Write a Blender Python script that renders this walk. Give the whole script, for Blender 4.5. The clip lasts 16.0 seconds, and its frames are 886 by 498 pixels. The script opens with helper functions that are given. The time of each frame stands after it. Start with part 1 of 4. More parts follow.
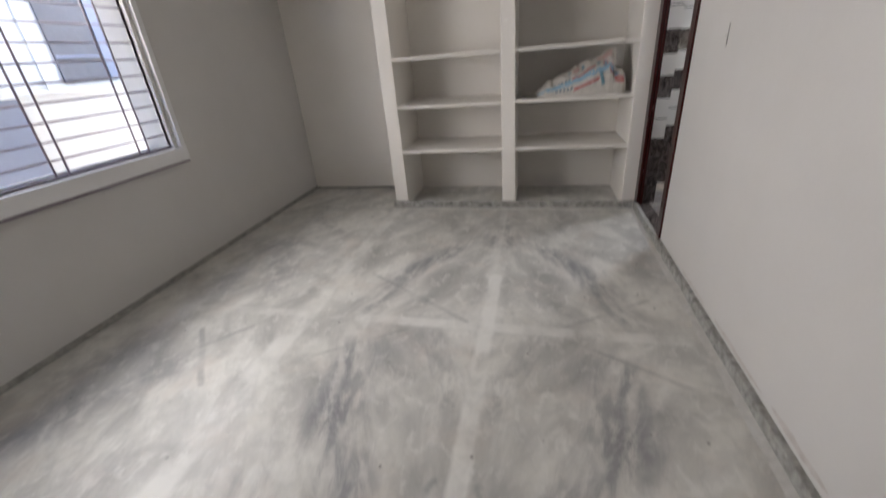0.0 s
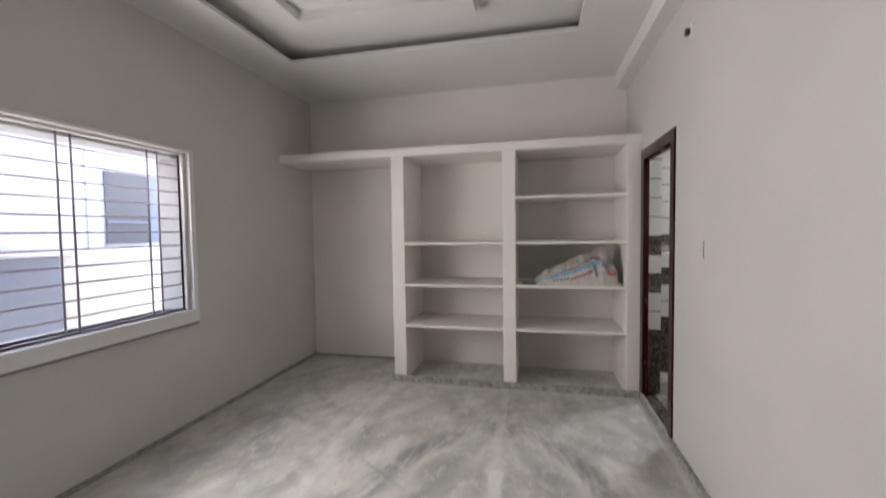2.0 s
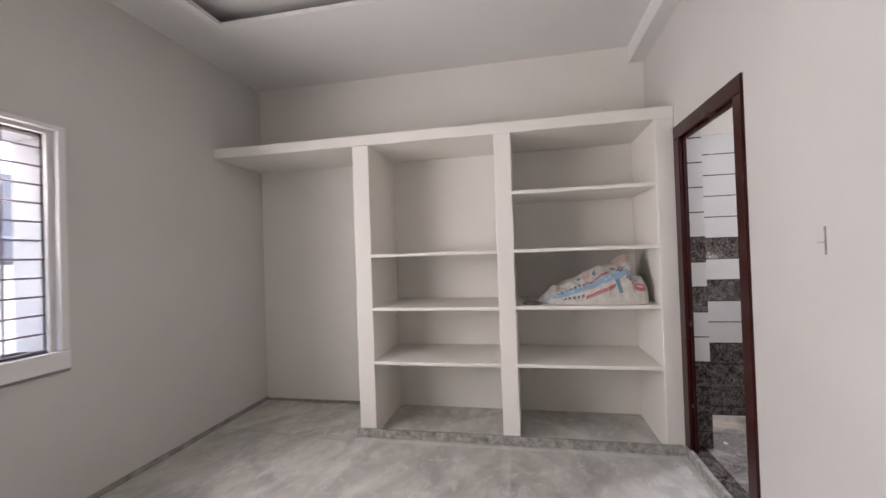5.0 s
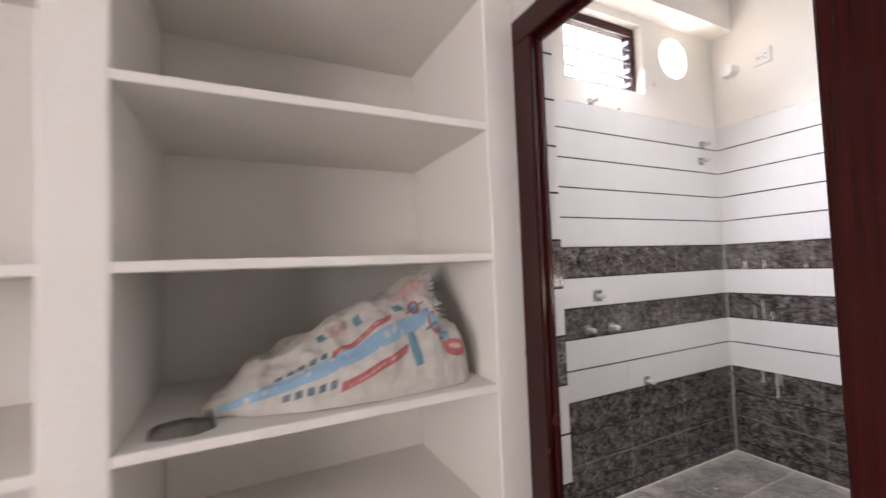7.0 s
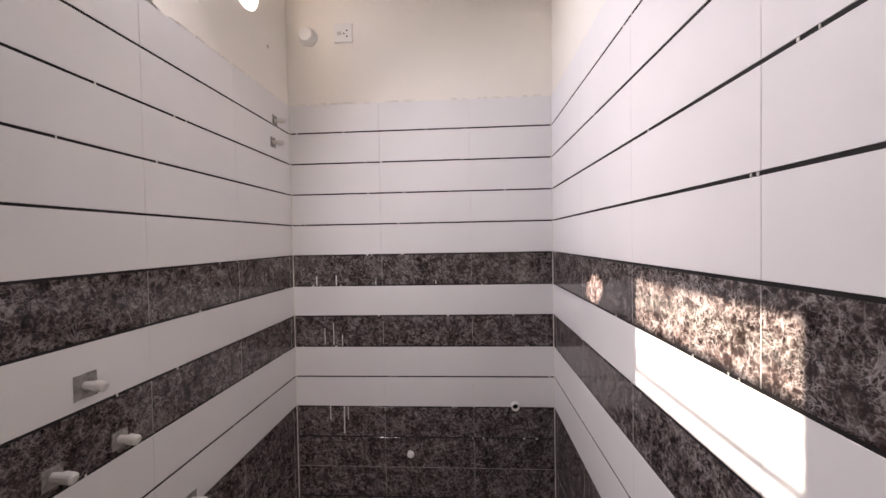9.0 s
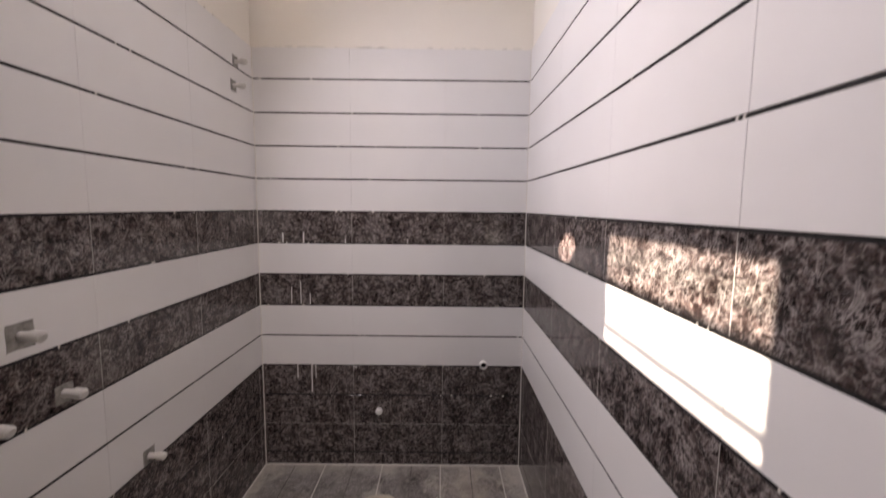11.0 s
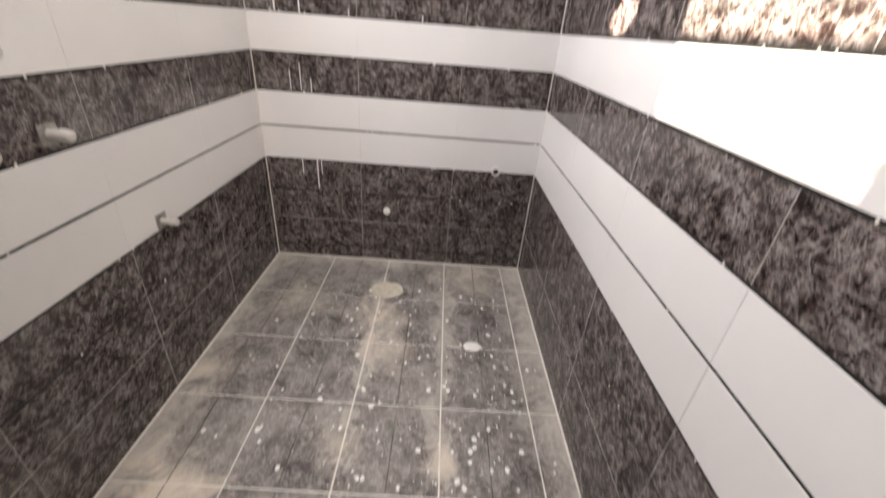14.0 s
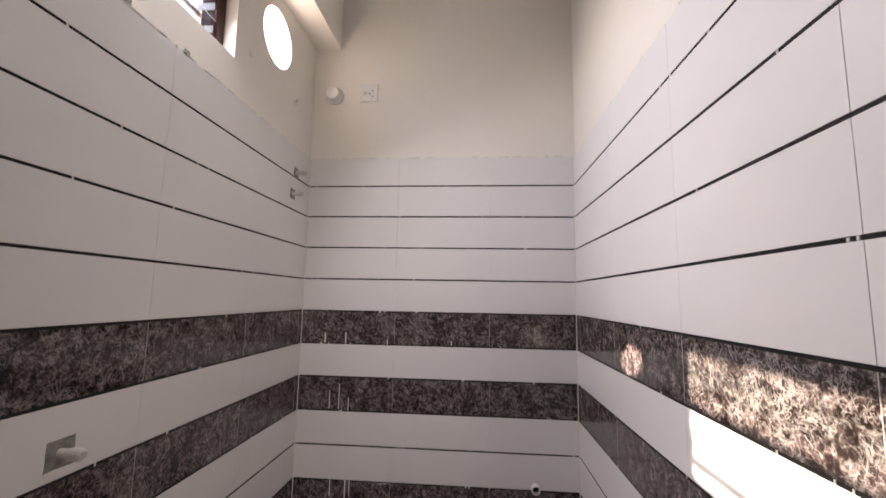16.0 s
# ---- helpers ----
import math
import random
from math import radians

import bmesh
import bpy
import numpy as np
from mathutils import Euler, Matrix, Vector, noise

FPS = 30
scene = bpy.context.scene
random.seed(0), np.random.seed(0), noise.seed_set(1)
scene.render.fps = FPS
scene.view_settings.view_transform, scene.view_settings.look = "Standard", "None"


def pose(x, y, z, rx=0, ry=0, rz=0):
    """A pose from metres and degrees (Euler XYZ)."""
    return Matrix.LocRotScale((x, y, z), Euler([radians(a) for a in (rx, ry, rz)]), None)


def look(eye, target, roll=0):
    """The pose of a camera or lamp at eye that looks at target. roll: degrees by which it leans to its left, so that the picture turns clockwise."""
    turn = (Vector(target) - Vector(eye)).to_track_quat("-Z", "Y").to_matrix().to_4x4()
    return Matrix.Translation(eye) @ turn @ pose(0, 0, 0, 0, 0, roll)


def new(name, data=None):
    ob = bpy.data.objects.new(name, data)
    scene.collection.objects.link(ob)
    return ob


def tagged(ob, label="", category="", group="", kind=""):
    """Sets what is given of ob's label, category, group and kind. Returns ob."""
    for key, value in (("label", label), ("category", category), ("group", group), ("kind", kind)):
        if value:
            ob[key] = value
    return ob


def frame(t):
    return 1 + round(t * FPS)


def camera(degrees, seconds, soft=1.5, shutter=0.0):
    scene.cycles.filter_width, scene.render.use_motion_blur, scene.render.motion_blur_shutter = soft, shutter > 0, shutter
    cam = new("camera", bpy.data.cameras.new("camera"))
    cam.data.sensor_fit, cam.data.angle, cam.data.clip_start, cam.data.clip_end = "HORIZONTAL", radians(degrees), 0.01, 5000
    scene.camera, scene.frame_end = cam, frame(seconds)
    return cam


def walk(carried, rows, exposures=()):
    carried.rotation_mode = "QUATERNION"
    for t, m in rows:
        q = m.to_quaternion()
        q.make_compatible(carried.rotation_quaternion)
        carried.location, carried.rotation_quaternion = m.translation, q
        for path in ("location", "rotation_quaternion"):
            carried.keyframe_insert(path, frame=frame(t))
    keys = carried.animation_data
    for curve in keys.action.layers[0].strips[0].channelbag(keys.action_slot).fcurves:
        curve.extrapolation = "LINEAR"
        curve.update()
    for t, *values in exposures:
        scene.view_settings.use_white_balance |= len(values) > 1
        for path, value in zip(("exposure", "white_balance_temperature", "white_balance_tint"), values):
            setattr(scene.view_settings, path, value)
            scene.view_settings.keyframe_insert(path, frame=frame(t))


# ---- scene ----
cam = camera(95.0, 16.0, shutter=0.35)
PATH = [
    (0, (0.321, 1.253, 1.303), (-0.116, 3.002, 0.435), -4.8),
    (0.5, (0.369, 1.303, 1.204), (-0.089, 2.756, -0.092), -9.1),
    (1, (0.339, 1.301, 1.219), (-0.124, 2.648, -0.185), -10.5),
    (1.5, (0.262, 1.246, 1.26), (-0.189, 3.037, 0.491), -3.9),
    (2, (0.315, 1.222, 1.394), (-0.131, 3.17, 1.305), -0.8),
    (2.5, (0.301, 1.189, 1.385), (-0.114, 3.102, 1.799), 0.1),
    (3, (0.327, 1.168, 1.355), (-0.115, 2.99, 2.051), 0.5),
    (3.5, (0.345, 1.2, 1.31), (-0.178, 3.127, 1.43), -2.2),
    (3.7, (0.351, 1.232, 1.304), (-0.188, 3.158, 1.32), -2.3),
    (5.8, (0.15, 2.761, 1.27), (0.067, 4.759, 1.295), -1.9),
    (6, (0.157, 2.935, 1.277), (0.184, 4.935, 1.293), -2.0),
    (6.5, (0.28, 3.379, 1.286), (0.616, 5.351, 1.311), -2.2),
    (7, (0.381, 3.779, 1.26), (1.263, 5.572, 1.345), -2.1),
    (7.5, (0.58, 4.061, 1.253), (2.039, 5.428, 1.287), -4.1),
    (8, (0.869, 4.272, 1.301), (2.678, 5.123, 1.35), -4.5),
    (8.5, (1.079, 4.39, 1.381), (3.044, 4.761, 1.379), -3.0),
    (8.7, (1.134, 4.437, 1.398), (3.124, 4.633, 1.39), -2.0),
    (10.8, (1.177, 4.421, 1.395), (3.173, 4.411, 1.272), 0.7),
    (11, (1.187, 4.435, 1.357), (3.176, 4.428, 1.151), 0.6),
    (11.5, (1.207, 4.444, 1.308), (3.127, 4.447, 0.75), 0.8),
    (12, (1.207, 4.471, 1.208), (2.941, 4.451, 0.211), 0.9),
    (12.5, (1.195, 4.46, 1.107), (2.659, 4.453, -0.255), 0.4),
    (13, (1.187, 4.464, 1.073), (2.432, 4.453, -0.493), 0.7),
    (13.5, (1.196, 4.467, 1.066), (2.599, 4.424, -0.359), 3.0),
    (14, (1.246, 4.488, 1.171), (2.999, 4.446, 0.21), 4.6),
    (14.5, (1.261, 4.469, 1.266), (3.19, 4.512, 0.739), 3.1),
    (15, (1.248, 4.477, 1.335), (3.237, 4.575, 1.153), 2.0),
    (15.5, (1.238, 4.49, 1.388), (3.234, 4.619, 1.43), 1.5),
    (16, (1.224, 4.489, 1.403), (3.203, 4.651, 1.639), 1.0),
]
EXPOSURES = [
    (0.0, 3.21, 6650, 14), (1.0, 3.44, 6600, 14), (2.0, 3.26, 6700, 15), (3.7, 3.16, 6700, 15), (5.8, 3.95, 6650, 21), (7.0, 3.8, 6850, 21),
    (7.5, 3.8, 6900, 22), (8.0, 3.47, 7150, 25), (8.7, 3.07, 7300, 28), (11.0, 2.9, 7550, 29), (12.0, 3.14, 8050, 30), (12.5, 3.91, 7700, 18),
    (13.0, 4.36, 7550, 17), (13.5, 4.26, 7550, 18), (14.0, 3.94, 7500, 19), (14.5, 3.32, 7600, 25), (15.0, 2.92, 7700, 29), (16.0, 2.7, 7500, 26),
]
walk(cam, [(t, look(eye, target, roll)) for t, eye, target, roll in PATH], EXPOSURES)

# ---- world, sun, exposure ----
SUN_DIR = Vector((0.268, 1.39, 1.258)).normalized()
world = bpy.data.worlds.new("sky")
scene.world = world
world.use_nodes = True
wn = world.node_tree.nodes
wn.clear()
w_out, w_bg, w_sky = wn.new("ShaderNodeOutputWorld"), wn.new("ShaderNodeBackground"), wn.new("ShaderNodeTexSky")
w_sky.sky_type, w_sky.sun_disc = "NISHITA", False
w_sky.sun_elevation, w_sky.sun_rotation = math.asin(SUN_DIR.z), math.atan2(SUN_DIR.x, SUN_DIR.y)
w_bg.inputs["Strength"].default_value = 0.15
world.node_tree.links.new(w_sky.outputs["Color"], w_bg.inputs["Color"])
world.node_tree.links.new(w_bg.outputs["Background"], w_out.inputs["Surface"])
sun = bpy.data.lights.new("sun", "SUN")
sun.energy, sun.angle, sun.color = 5.0, radians(0.5), (1.0, 0.91, 0.80)
new("sun", sun).matrix_world = look(SUN_DIR * 30, (0, 0, 0))


def sky_lamp(name, at, towards, width, height, watts, colour, shape="RECTANGLE", spread=180):
    """The sky's light on its way into an opening."""
    lamp = bpy.data.lights.new(name, "AREA")
    lamp.shape, lamp.size, lamp.size_y, lamp.energy, lamp.color = shape, width, height, watts, colour
    lamp.spread = radians(spread)
    ob = new(name, lamp)
    ob.matrix_world = look(at, towards)


sky_lamp("bedroom_sky_light", (-2.16, 2.70, 1.40), (0.0, 2.70, 1.58), 1.8, 1.04, 4.2, (1.0, 0.98, 0.95), spread=158)
sky_lamp("alley_sky_light", (-3.84, 2.9, 2.98), (0.0, 2.9, 1.9), 5.0, 1.0, 3.0, (1.0, 0.98, 0.95))
sky_lamp("bathroom_sky_light", (2.182, 5.30, 2.43), (2.182, 4.87, 1.95), 0.50, 0.22, 1.7, (0.84, 0.91, 1.0), spread=130)
sky_lamp("round_opening_sky_light", (2.765, 5.545, 2.48), (2.765, 4.0, 1.6), 0.27, 0.27, 0.45, (0.74, 0.87, 1.0), "DISK")


# ---- materials ----
BF = 0.042                               # bathroom floor level


def shader(name, rough=0.6, metal=0.0, spec=0.5):
    m = bpy.data.materials.new(name)
    m.use_nodes = True
    n, l = m.node_tree.nodes, m.node_tree.links
    b = n["Principled BSDF"]
    b.inputs["Roughness"].default_value, b.inputs["Metallic"].default_value = rough, metal
    b.inputs["Specular IOR Level"].default_value = spec
    return m, n, l, b


def coords(n, l, scale=(1, 1, 1), per_object=False):
    """World-sized coordinates; per_object shifts them by the object's random number."""
    g = n.new("ShaderNodeNewGeometry")
    mp = n.new("ShaderNodeMapping")
    mp.inputs["Scale"].default_value = scale
    l.new(g.outputs["Position"], mp.inputs["Vector"])
    if per_object:
        o = n.new("ShaderNodeObjectInfo")
        k = n.new("ShaderNodeMath")
        k.operation = "MULTIPLY"
        k.inputs[1].default_value = 37.0
        l.new(o.outputs["Random"], k.inputs[0])
        l.new(k.outputs[0], mp.inputs["Location"])
    return mp.outputs["Vector"]


def noise_tex(n, l, v, scale, detail=4.0, rough=0.55, distort=0.0):
    t = n.new("ShaderNodeTexNoise")
    t.inputs["Scale"].default_value, t.inputs["Detail"].default_value = scale, detail
    t.inputs["Roughness"].default_value, t.inputs["Distortion"].default_value = rough, distort
    l.new(v, t.inputs["Vector"])
    return t.outputs["Fac"]


def ramp(n, l, fac, stops):
    r = n.new("ShaderNodeValToRGB")
    while len(r.color_ramp.elements) < len(stops):
        r.color_ramp.elements.new(0.5)
    for e, (p, c) in zip(r.color_ramp.elements, stops):
        e.position, e.color = p, (*c, 1) if len(c) == 3 else c
    l.new(fac, r.inputs["Fac"])
    return r.outputs["Color"]


def mix(n, l, fac, a, b, mode="MIX"):
    x = n.new("ShaderNodeMix")
    x.data_type, x.blend_type = "RGBA", mode
    for sock, v in ((x.inputs[0], fac), (x.inputs[6], a), (x.inputs[7], b)):
        if isinstance(v, (int, float)):
            sock.default_value = v
        elif isinstance(v, tuple):
            sock.default_value = (*v, 1)
        else:
            l.new(v, sock)
    return x.outputs[2]


def relief(n, l, b, fac, strength, dist=0.01):
    k = n.new("ShaderNodeBump")
    k.inputs["Strength"].default_value, k.inputs["Distance"].default_value = strength, dist
    l.new(fac, k.inputs["Height"])
    l.new(k.outputs["Normal"], b.inputs["Normal"])


def grey(v):
    return (v, v, v)


def paint(name, colour, vary=0.04, rough=0.62, bump=0.12, scale=1.0):
    """Hand-rolled wall paint over plaster: broad unevenness, roller grain."""
    m, n, l, b = shader(name, rough, spec=0.3)
    v = coords(n, l)
    broad = noise_tex(n, l, v, 1.3 * scale, 3)
    fine = noise_tex(n, l, v, 70 * scale, 3, 0.6)
    dark = tuple(c * (1 - vary * 2) for c in colour)
    c1 = ramp(n, l, broad, [(0.3, dark), (0.7, colour)])
    c2 = mix(n, l, 0.12, c1, ramp(n, l, fine, [(0.35, dark), (0.65, colour)]))
    l.new(c2, b.inputs["Base Color"])
    wave = noise_tex(n, l, v, 9, 2)
    h = n.new("ShaderNodeMath")
    h.operation = "MULTIPLY_ADD"
    h.inputs[1].default_value = 4.0
    l.new(wave, h.inputs[0])
    l.new(fine, h.inputs[2])
    relief(n, l, b, h.outputs[0], bump, 0.004)
    return m


def maths(n, l, op, a, b=None, c=None):
    k = n.new("ShaderNodeMath")
    k.operation = op
    for sock, v in zip(k.inputs, (a, b, c)):
        if isinstance(v, (int, float)):
            sock.default_value = v
        elif v is not None:
            l.new(v, sock)
    return k.outputs[0]


def stroke(n, l, p, a, b):
    """Distance in the plan from p to the stretch between a and b."""
    a, b = Vector((*a, 0)), Vector((*b, 0))
    d = b - a
    rel = n.new("ShaderNodeVectorMath")
    rel.operation = "SUBTRACT"
    l.new(p, rel.inputs[0])
    rel.inputs[1].default_value = a
    dot = n.new("ShaderNodeVectorMath")
    dot.operation = "DOT_PRODUCT"
    l.new(rel.outputs[0], dot.inputs[0])
    dot.inputs[1].default_value = d / d.length_squared
    f = n.new("ShaderNodeClamp")
    l.new(dot.outputs["Value"], f.inputs[0])
    along_it = n.new("ShaderNodeVectorMath")
    along_it.operation = "SCALE"
    along_it.inputs[0].default_value = d
    l.new(f.outputs[0], along_it.inputs["Scale"])
    far = n.new("ShaderNodeVectorMath")
    far.operation = "DISTANCE"
    l.new(rel.outputs[0], far.inputs[0])
    l.new(along_it.outputs[0], far.inputs[1])
    return far.outputs["Value"]


def marble_floor():
    """Book-matched grey-white marble: smoky veins mirrored about the middle joint, pale cement bands along joints, scuffs, dust."""
    m, n, l, b = shader("marble_floor", 0.35, spec=0.45)
    pos = coords(n, l)
    sep = n.new("ShaderNodeSeparateXYZ")
    l.new(pos, sep.inputs[0])
    x, y = sep.outputs["X"], sep.outputs["Y"]
    wob = noise_tex(n, l, pos, 2.5, 3)
    wobble = maths(n, l, "SUBTRACT", wob, 0.5)
    shake = maths(n, l, "SUBTRACT", noise_tex(n, l, pos, 7.0, 5, 0.65), 0.5)
    side = maths(n, l, "ABSOLUTE", maths(n, l, "SUBTRACT", x, 0.085))
    half = n.new("ShaderNodeCombineXYZ")
    l.new(maths(n, l, "ADD", side, maths(n, l, "MULTIPLY", shake, 0.10)), half.inputs[0])
    l.new(maths(n, l, "ADD", y, maths(n, l, "MULTIPLY", wobble, 0.10)), half.inputs[1])
    flat = n.new("ShaderNodeCombineXYZ")
    l.new(maths(n, l, "ADD", x, maths(n, l, "MULTIPLY", shake, 0.03)), flat.inputs[0])
    l.new(y, flat.inputs[1])
    # brushed grain that fans out from the middle joint
    fan = maths(n, l, "ADD", side, maths(n, l, "MULTIPLY", maths(n, l, "ABSOLUTE", maths(n, l, "SUBTRACT", y, 2.95)), 0.30))
    grain_v = n.new("ShaderNodeCombineXYZ")
    l.new(maths(n, l, "MULTIPLY", fan, 3.4), grain_v.inputs[0])
    l.new(maths(n, l, "MULTIPLY", y, 1.15), grain_v.inputs[1])
    grain = noise_tex(n, l, grain_v.outputs[0], 4.0, 7, 0.62, 0.5)
    cloud_v = n.new("ShaderNodeCombineXYZ")
    l.new(fan, cloud_v.inputs[0])
    l.new(maths(n, l, "MULTIPLY", y, 0.62), cloud_v.inputs[1])
    cloud = noise_tex(n, l, cloud_v.outputs[0], 3.6, 6, 0.56, 0.6)
    base = ramp(n, l, cloud, [(0.30, (0.34, 0.335, 0.315)), (0.43, (0.46, 0.455, 0.43)), (0.56, (0.60, 0.59, 0.55)), (0.70, (0.70, 0.69, 0.645))])
    base = mix(n, l, ramp(n, l, grain, [(0.52, grey(0)), (0.68, grey(0.30))]), base, (0.39, 0.385, 0.37))
    # blotches a few centimetres across
    blot = noise_tex(n, l, coords(n, l, (1.0, 0.7, 1.0)), 15, 5, 0.62, 0.5)
    base = mix(n, l, ramp(n, l, blot, [(0.54, grey(0)), (0.64, grey(0.32))]), base, (0.41, 0.405, 0.39))
    base = mix(n, l, ramp(n, l, blot, [(0.34, grey(0.42)), (0.47, grey(0))]), base, (0.78, 0.77, 0.73))
    warm = noise_tex(n, l, pos, 3.4, 5, 0.6)
    base = mix(n, l, ramp(n, l, warm, [(0.53, grey(0)), (0.72, grey(0.42))]), base, (0.60, 0.53, 0.47))
    # smoky veins, the same on both halves of the slab
    thin = ramp(n, l, grain, [(0.42, grey(0.10)), (0.60, grey(1))])
    for a, c, wide, power in (((0.635, 2.70), (0.575, 2.33), 0.145, 0.77), ((0.575, 2.33), (0.40, 2.08), 0.170, 0.72), ((0.40, 2.08), (0.26, 1.86), 0.128, 0.59),
            ((0.50, 2.72), (0.46, 2.36), 0.170, 0.38), ((0.27, 2.88), (0.10, 2.48), 0.102, 0.47), ((0.16, 1.95), (0.06, 1.70), 0.052, 1.0), ((0.06, 1.70), (0.0, 1.55), 0.052, 0.9),
            ((0.02, 4.28), (0.52, 3.62), 0.111, 0.68), ((0.52, 3.62), (0.70, 3.10), 0.119, 0.64), ((0.0, 4.28), (0.07, 3.95), 0.076, 0.68), ((0.36, 3.85), (0.66, 3.38), 0.102, 0.51), ((0.72, 2.0), (0.56, 1.5), 0.170, 0.38), ((0.30, 1.75), (0.36, 1.35), 0.102, 0.42)):
        d = maths(n, l, "DIVIDE", stroke(n, l, half.outputs[0], a, c), wide)
        base = mix(n, l, mix(n, l, 1.0, ramp(n, l, d, [(0.1, grey(power)), (1.0, grey(0))]), thin, "MULTIPLY"), base, (0.225, 0.227, 0.238))
    for a, c, wide, power in (((-1.62, 3.95), (-1.36, 3.25), 0.170, 0.51), ((-1.92, 1.80), (-1.40, 2.52), 0.153, 0.51), ((-1.45, 1.65), (-1.20, 2.0), 0.102, 0.30), ((-1.95, 2.35), (-1.70, 2.60), 0.136, 0.30), ((-1.65, 4.45), (-1.2, 4.1), 0.119, 0.34)):
        d = maths(n, l, "DIVIDE", stroke(n, l, flat.outputs[0], a, c), wide)
        base = mix(n, l, mix(n, l, 1.0, ramp(n, l, d, [(0.1, grey(power)), (1.0, grey(0))]), ramp(n, l, blot, [(0.40, grey(0.25)), (0.56, grey(1))]), "MULTIPLY"), base, (0.25, 0.25, 0.27))
    for at in ((0.07, 2.096),):
        d = stroke(n, l, half.outputs[0], at, (at[0] + 0.015, at[1] - 0.03))
        base = mix(n, l, ramp(n, l, d, [(0.004, grey(0.6)), (0.022, grey(0))]), base, (0.25, 0.25, 0.25))
    # pale cement worked into the joints, wiped off here and there
    wiped = ramp(n, l, noise_tex(n, l, pos, 4.5, 4), [(0.38, grey(0.15)), (0.58, grey(1))])
    for a, c, wide, power in (((0.095, 0.0), (0.09, 3.5), 0.046, 0.78), ((0.06, 3.5), (0.06, 4.7), 0.035, 0.35), ((-0.95, 0.0), (-0.955, 3.2), 0.075, 0.72), ((-0.955, 3.2), (-0.95, 4.7), 0.06, 0.5), ((-0.62, 2.985), (1.04, 2.962), 0.045, 0.62), ((-1.80, 2.98), (-0.98, 2.99), 0.04, 0.45), ((0.0, 2.9), (0.06, 3.1), 0.13, 0.35), ((-1.0, 4.72), (1.1, 4.72), 0.022, 0.5)):
        d = maths(n, l, "DIVIDE", stroke(n, l, flat.outputs[0], a, c), wide)
        base = mix(n, l, mix(n, l, 1.0, ramp(n, l, d, [(0.6, grey(power)), (1.15, grey(0))]), wiped, "MULTIPLY"), base, (0.76, 0.75, 0.71))
    # straight scuffs and a seam in the alcove
    for a, c, wide, power in (((-1.50, 2.78), (-1.18, 2.40), 0.022, 0.6), ((-1.43, 2.60), (-1.22, 2.84), 0.026, 0.5), ((-0.73, 3.48), (-0.02, 3.01), 0.02, 0.55), ((0.50, 3.02), (0.93, 3.30), 0.02, 0.5), ((-0.74, 2.65), (-0.33, 2.91), 0.016, 0.5), ((0.52, 2.90), (0.98, 2.64), 0.018, 0.5), ((-2.1, 4.77), (-1.05, 4.69), 0.012, 0.5)):
        d = maths(n, l, "DIVIDE", stroke(n, l, flat.outputs[0], a, c), wide)
        base = mix(n, l, mix(n, l, 1.0, ramp(n, l, d, [(0.35, grey(power)), (1.1, grey(0))]), wiped, "MULTIPLY"), base, (0.28, 0.28, 0.275))
    dust = noise_tex(n, l, pos, 26, 6, 0.7)
    base = mix(n, l, ramp(n, l, dust, [(0.50, grey(0)), (0.75, grey(0.16))]), base, (0.74, 0.73, 0.70))
    specks = n.new("ShaderNodeTexVoronoi")
    specks.inputs["Scale"].default_value = 7
    l.new(pos, specks.inputs["Vector"])
    base = mix(n, l, ramp(n, l, specks.outputs["Distance"], [(0.035, grey(0.7)), (0.06, grey(0))]), base, (0.16, 0.15, 0.14))
    l.new(base, b.inputs["Base Color"])
    l.new(ramp(n, l, dust, [(0.3, grey(0.28)), (0.7, grey(0.52))]), b.inputs["Roughness"])
    relief(n, l, b, dust, 0.05, 0.003)
    return m


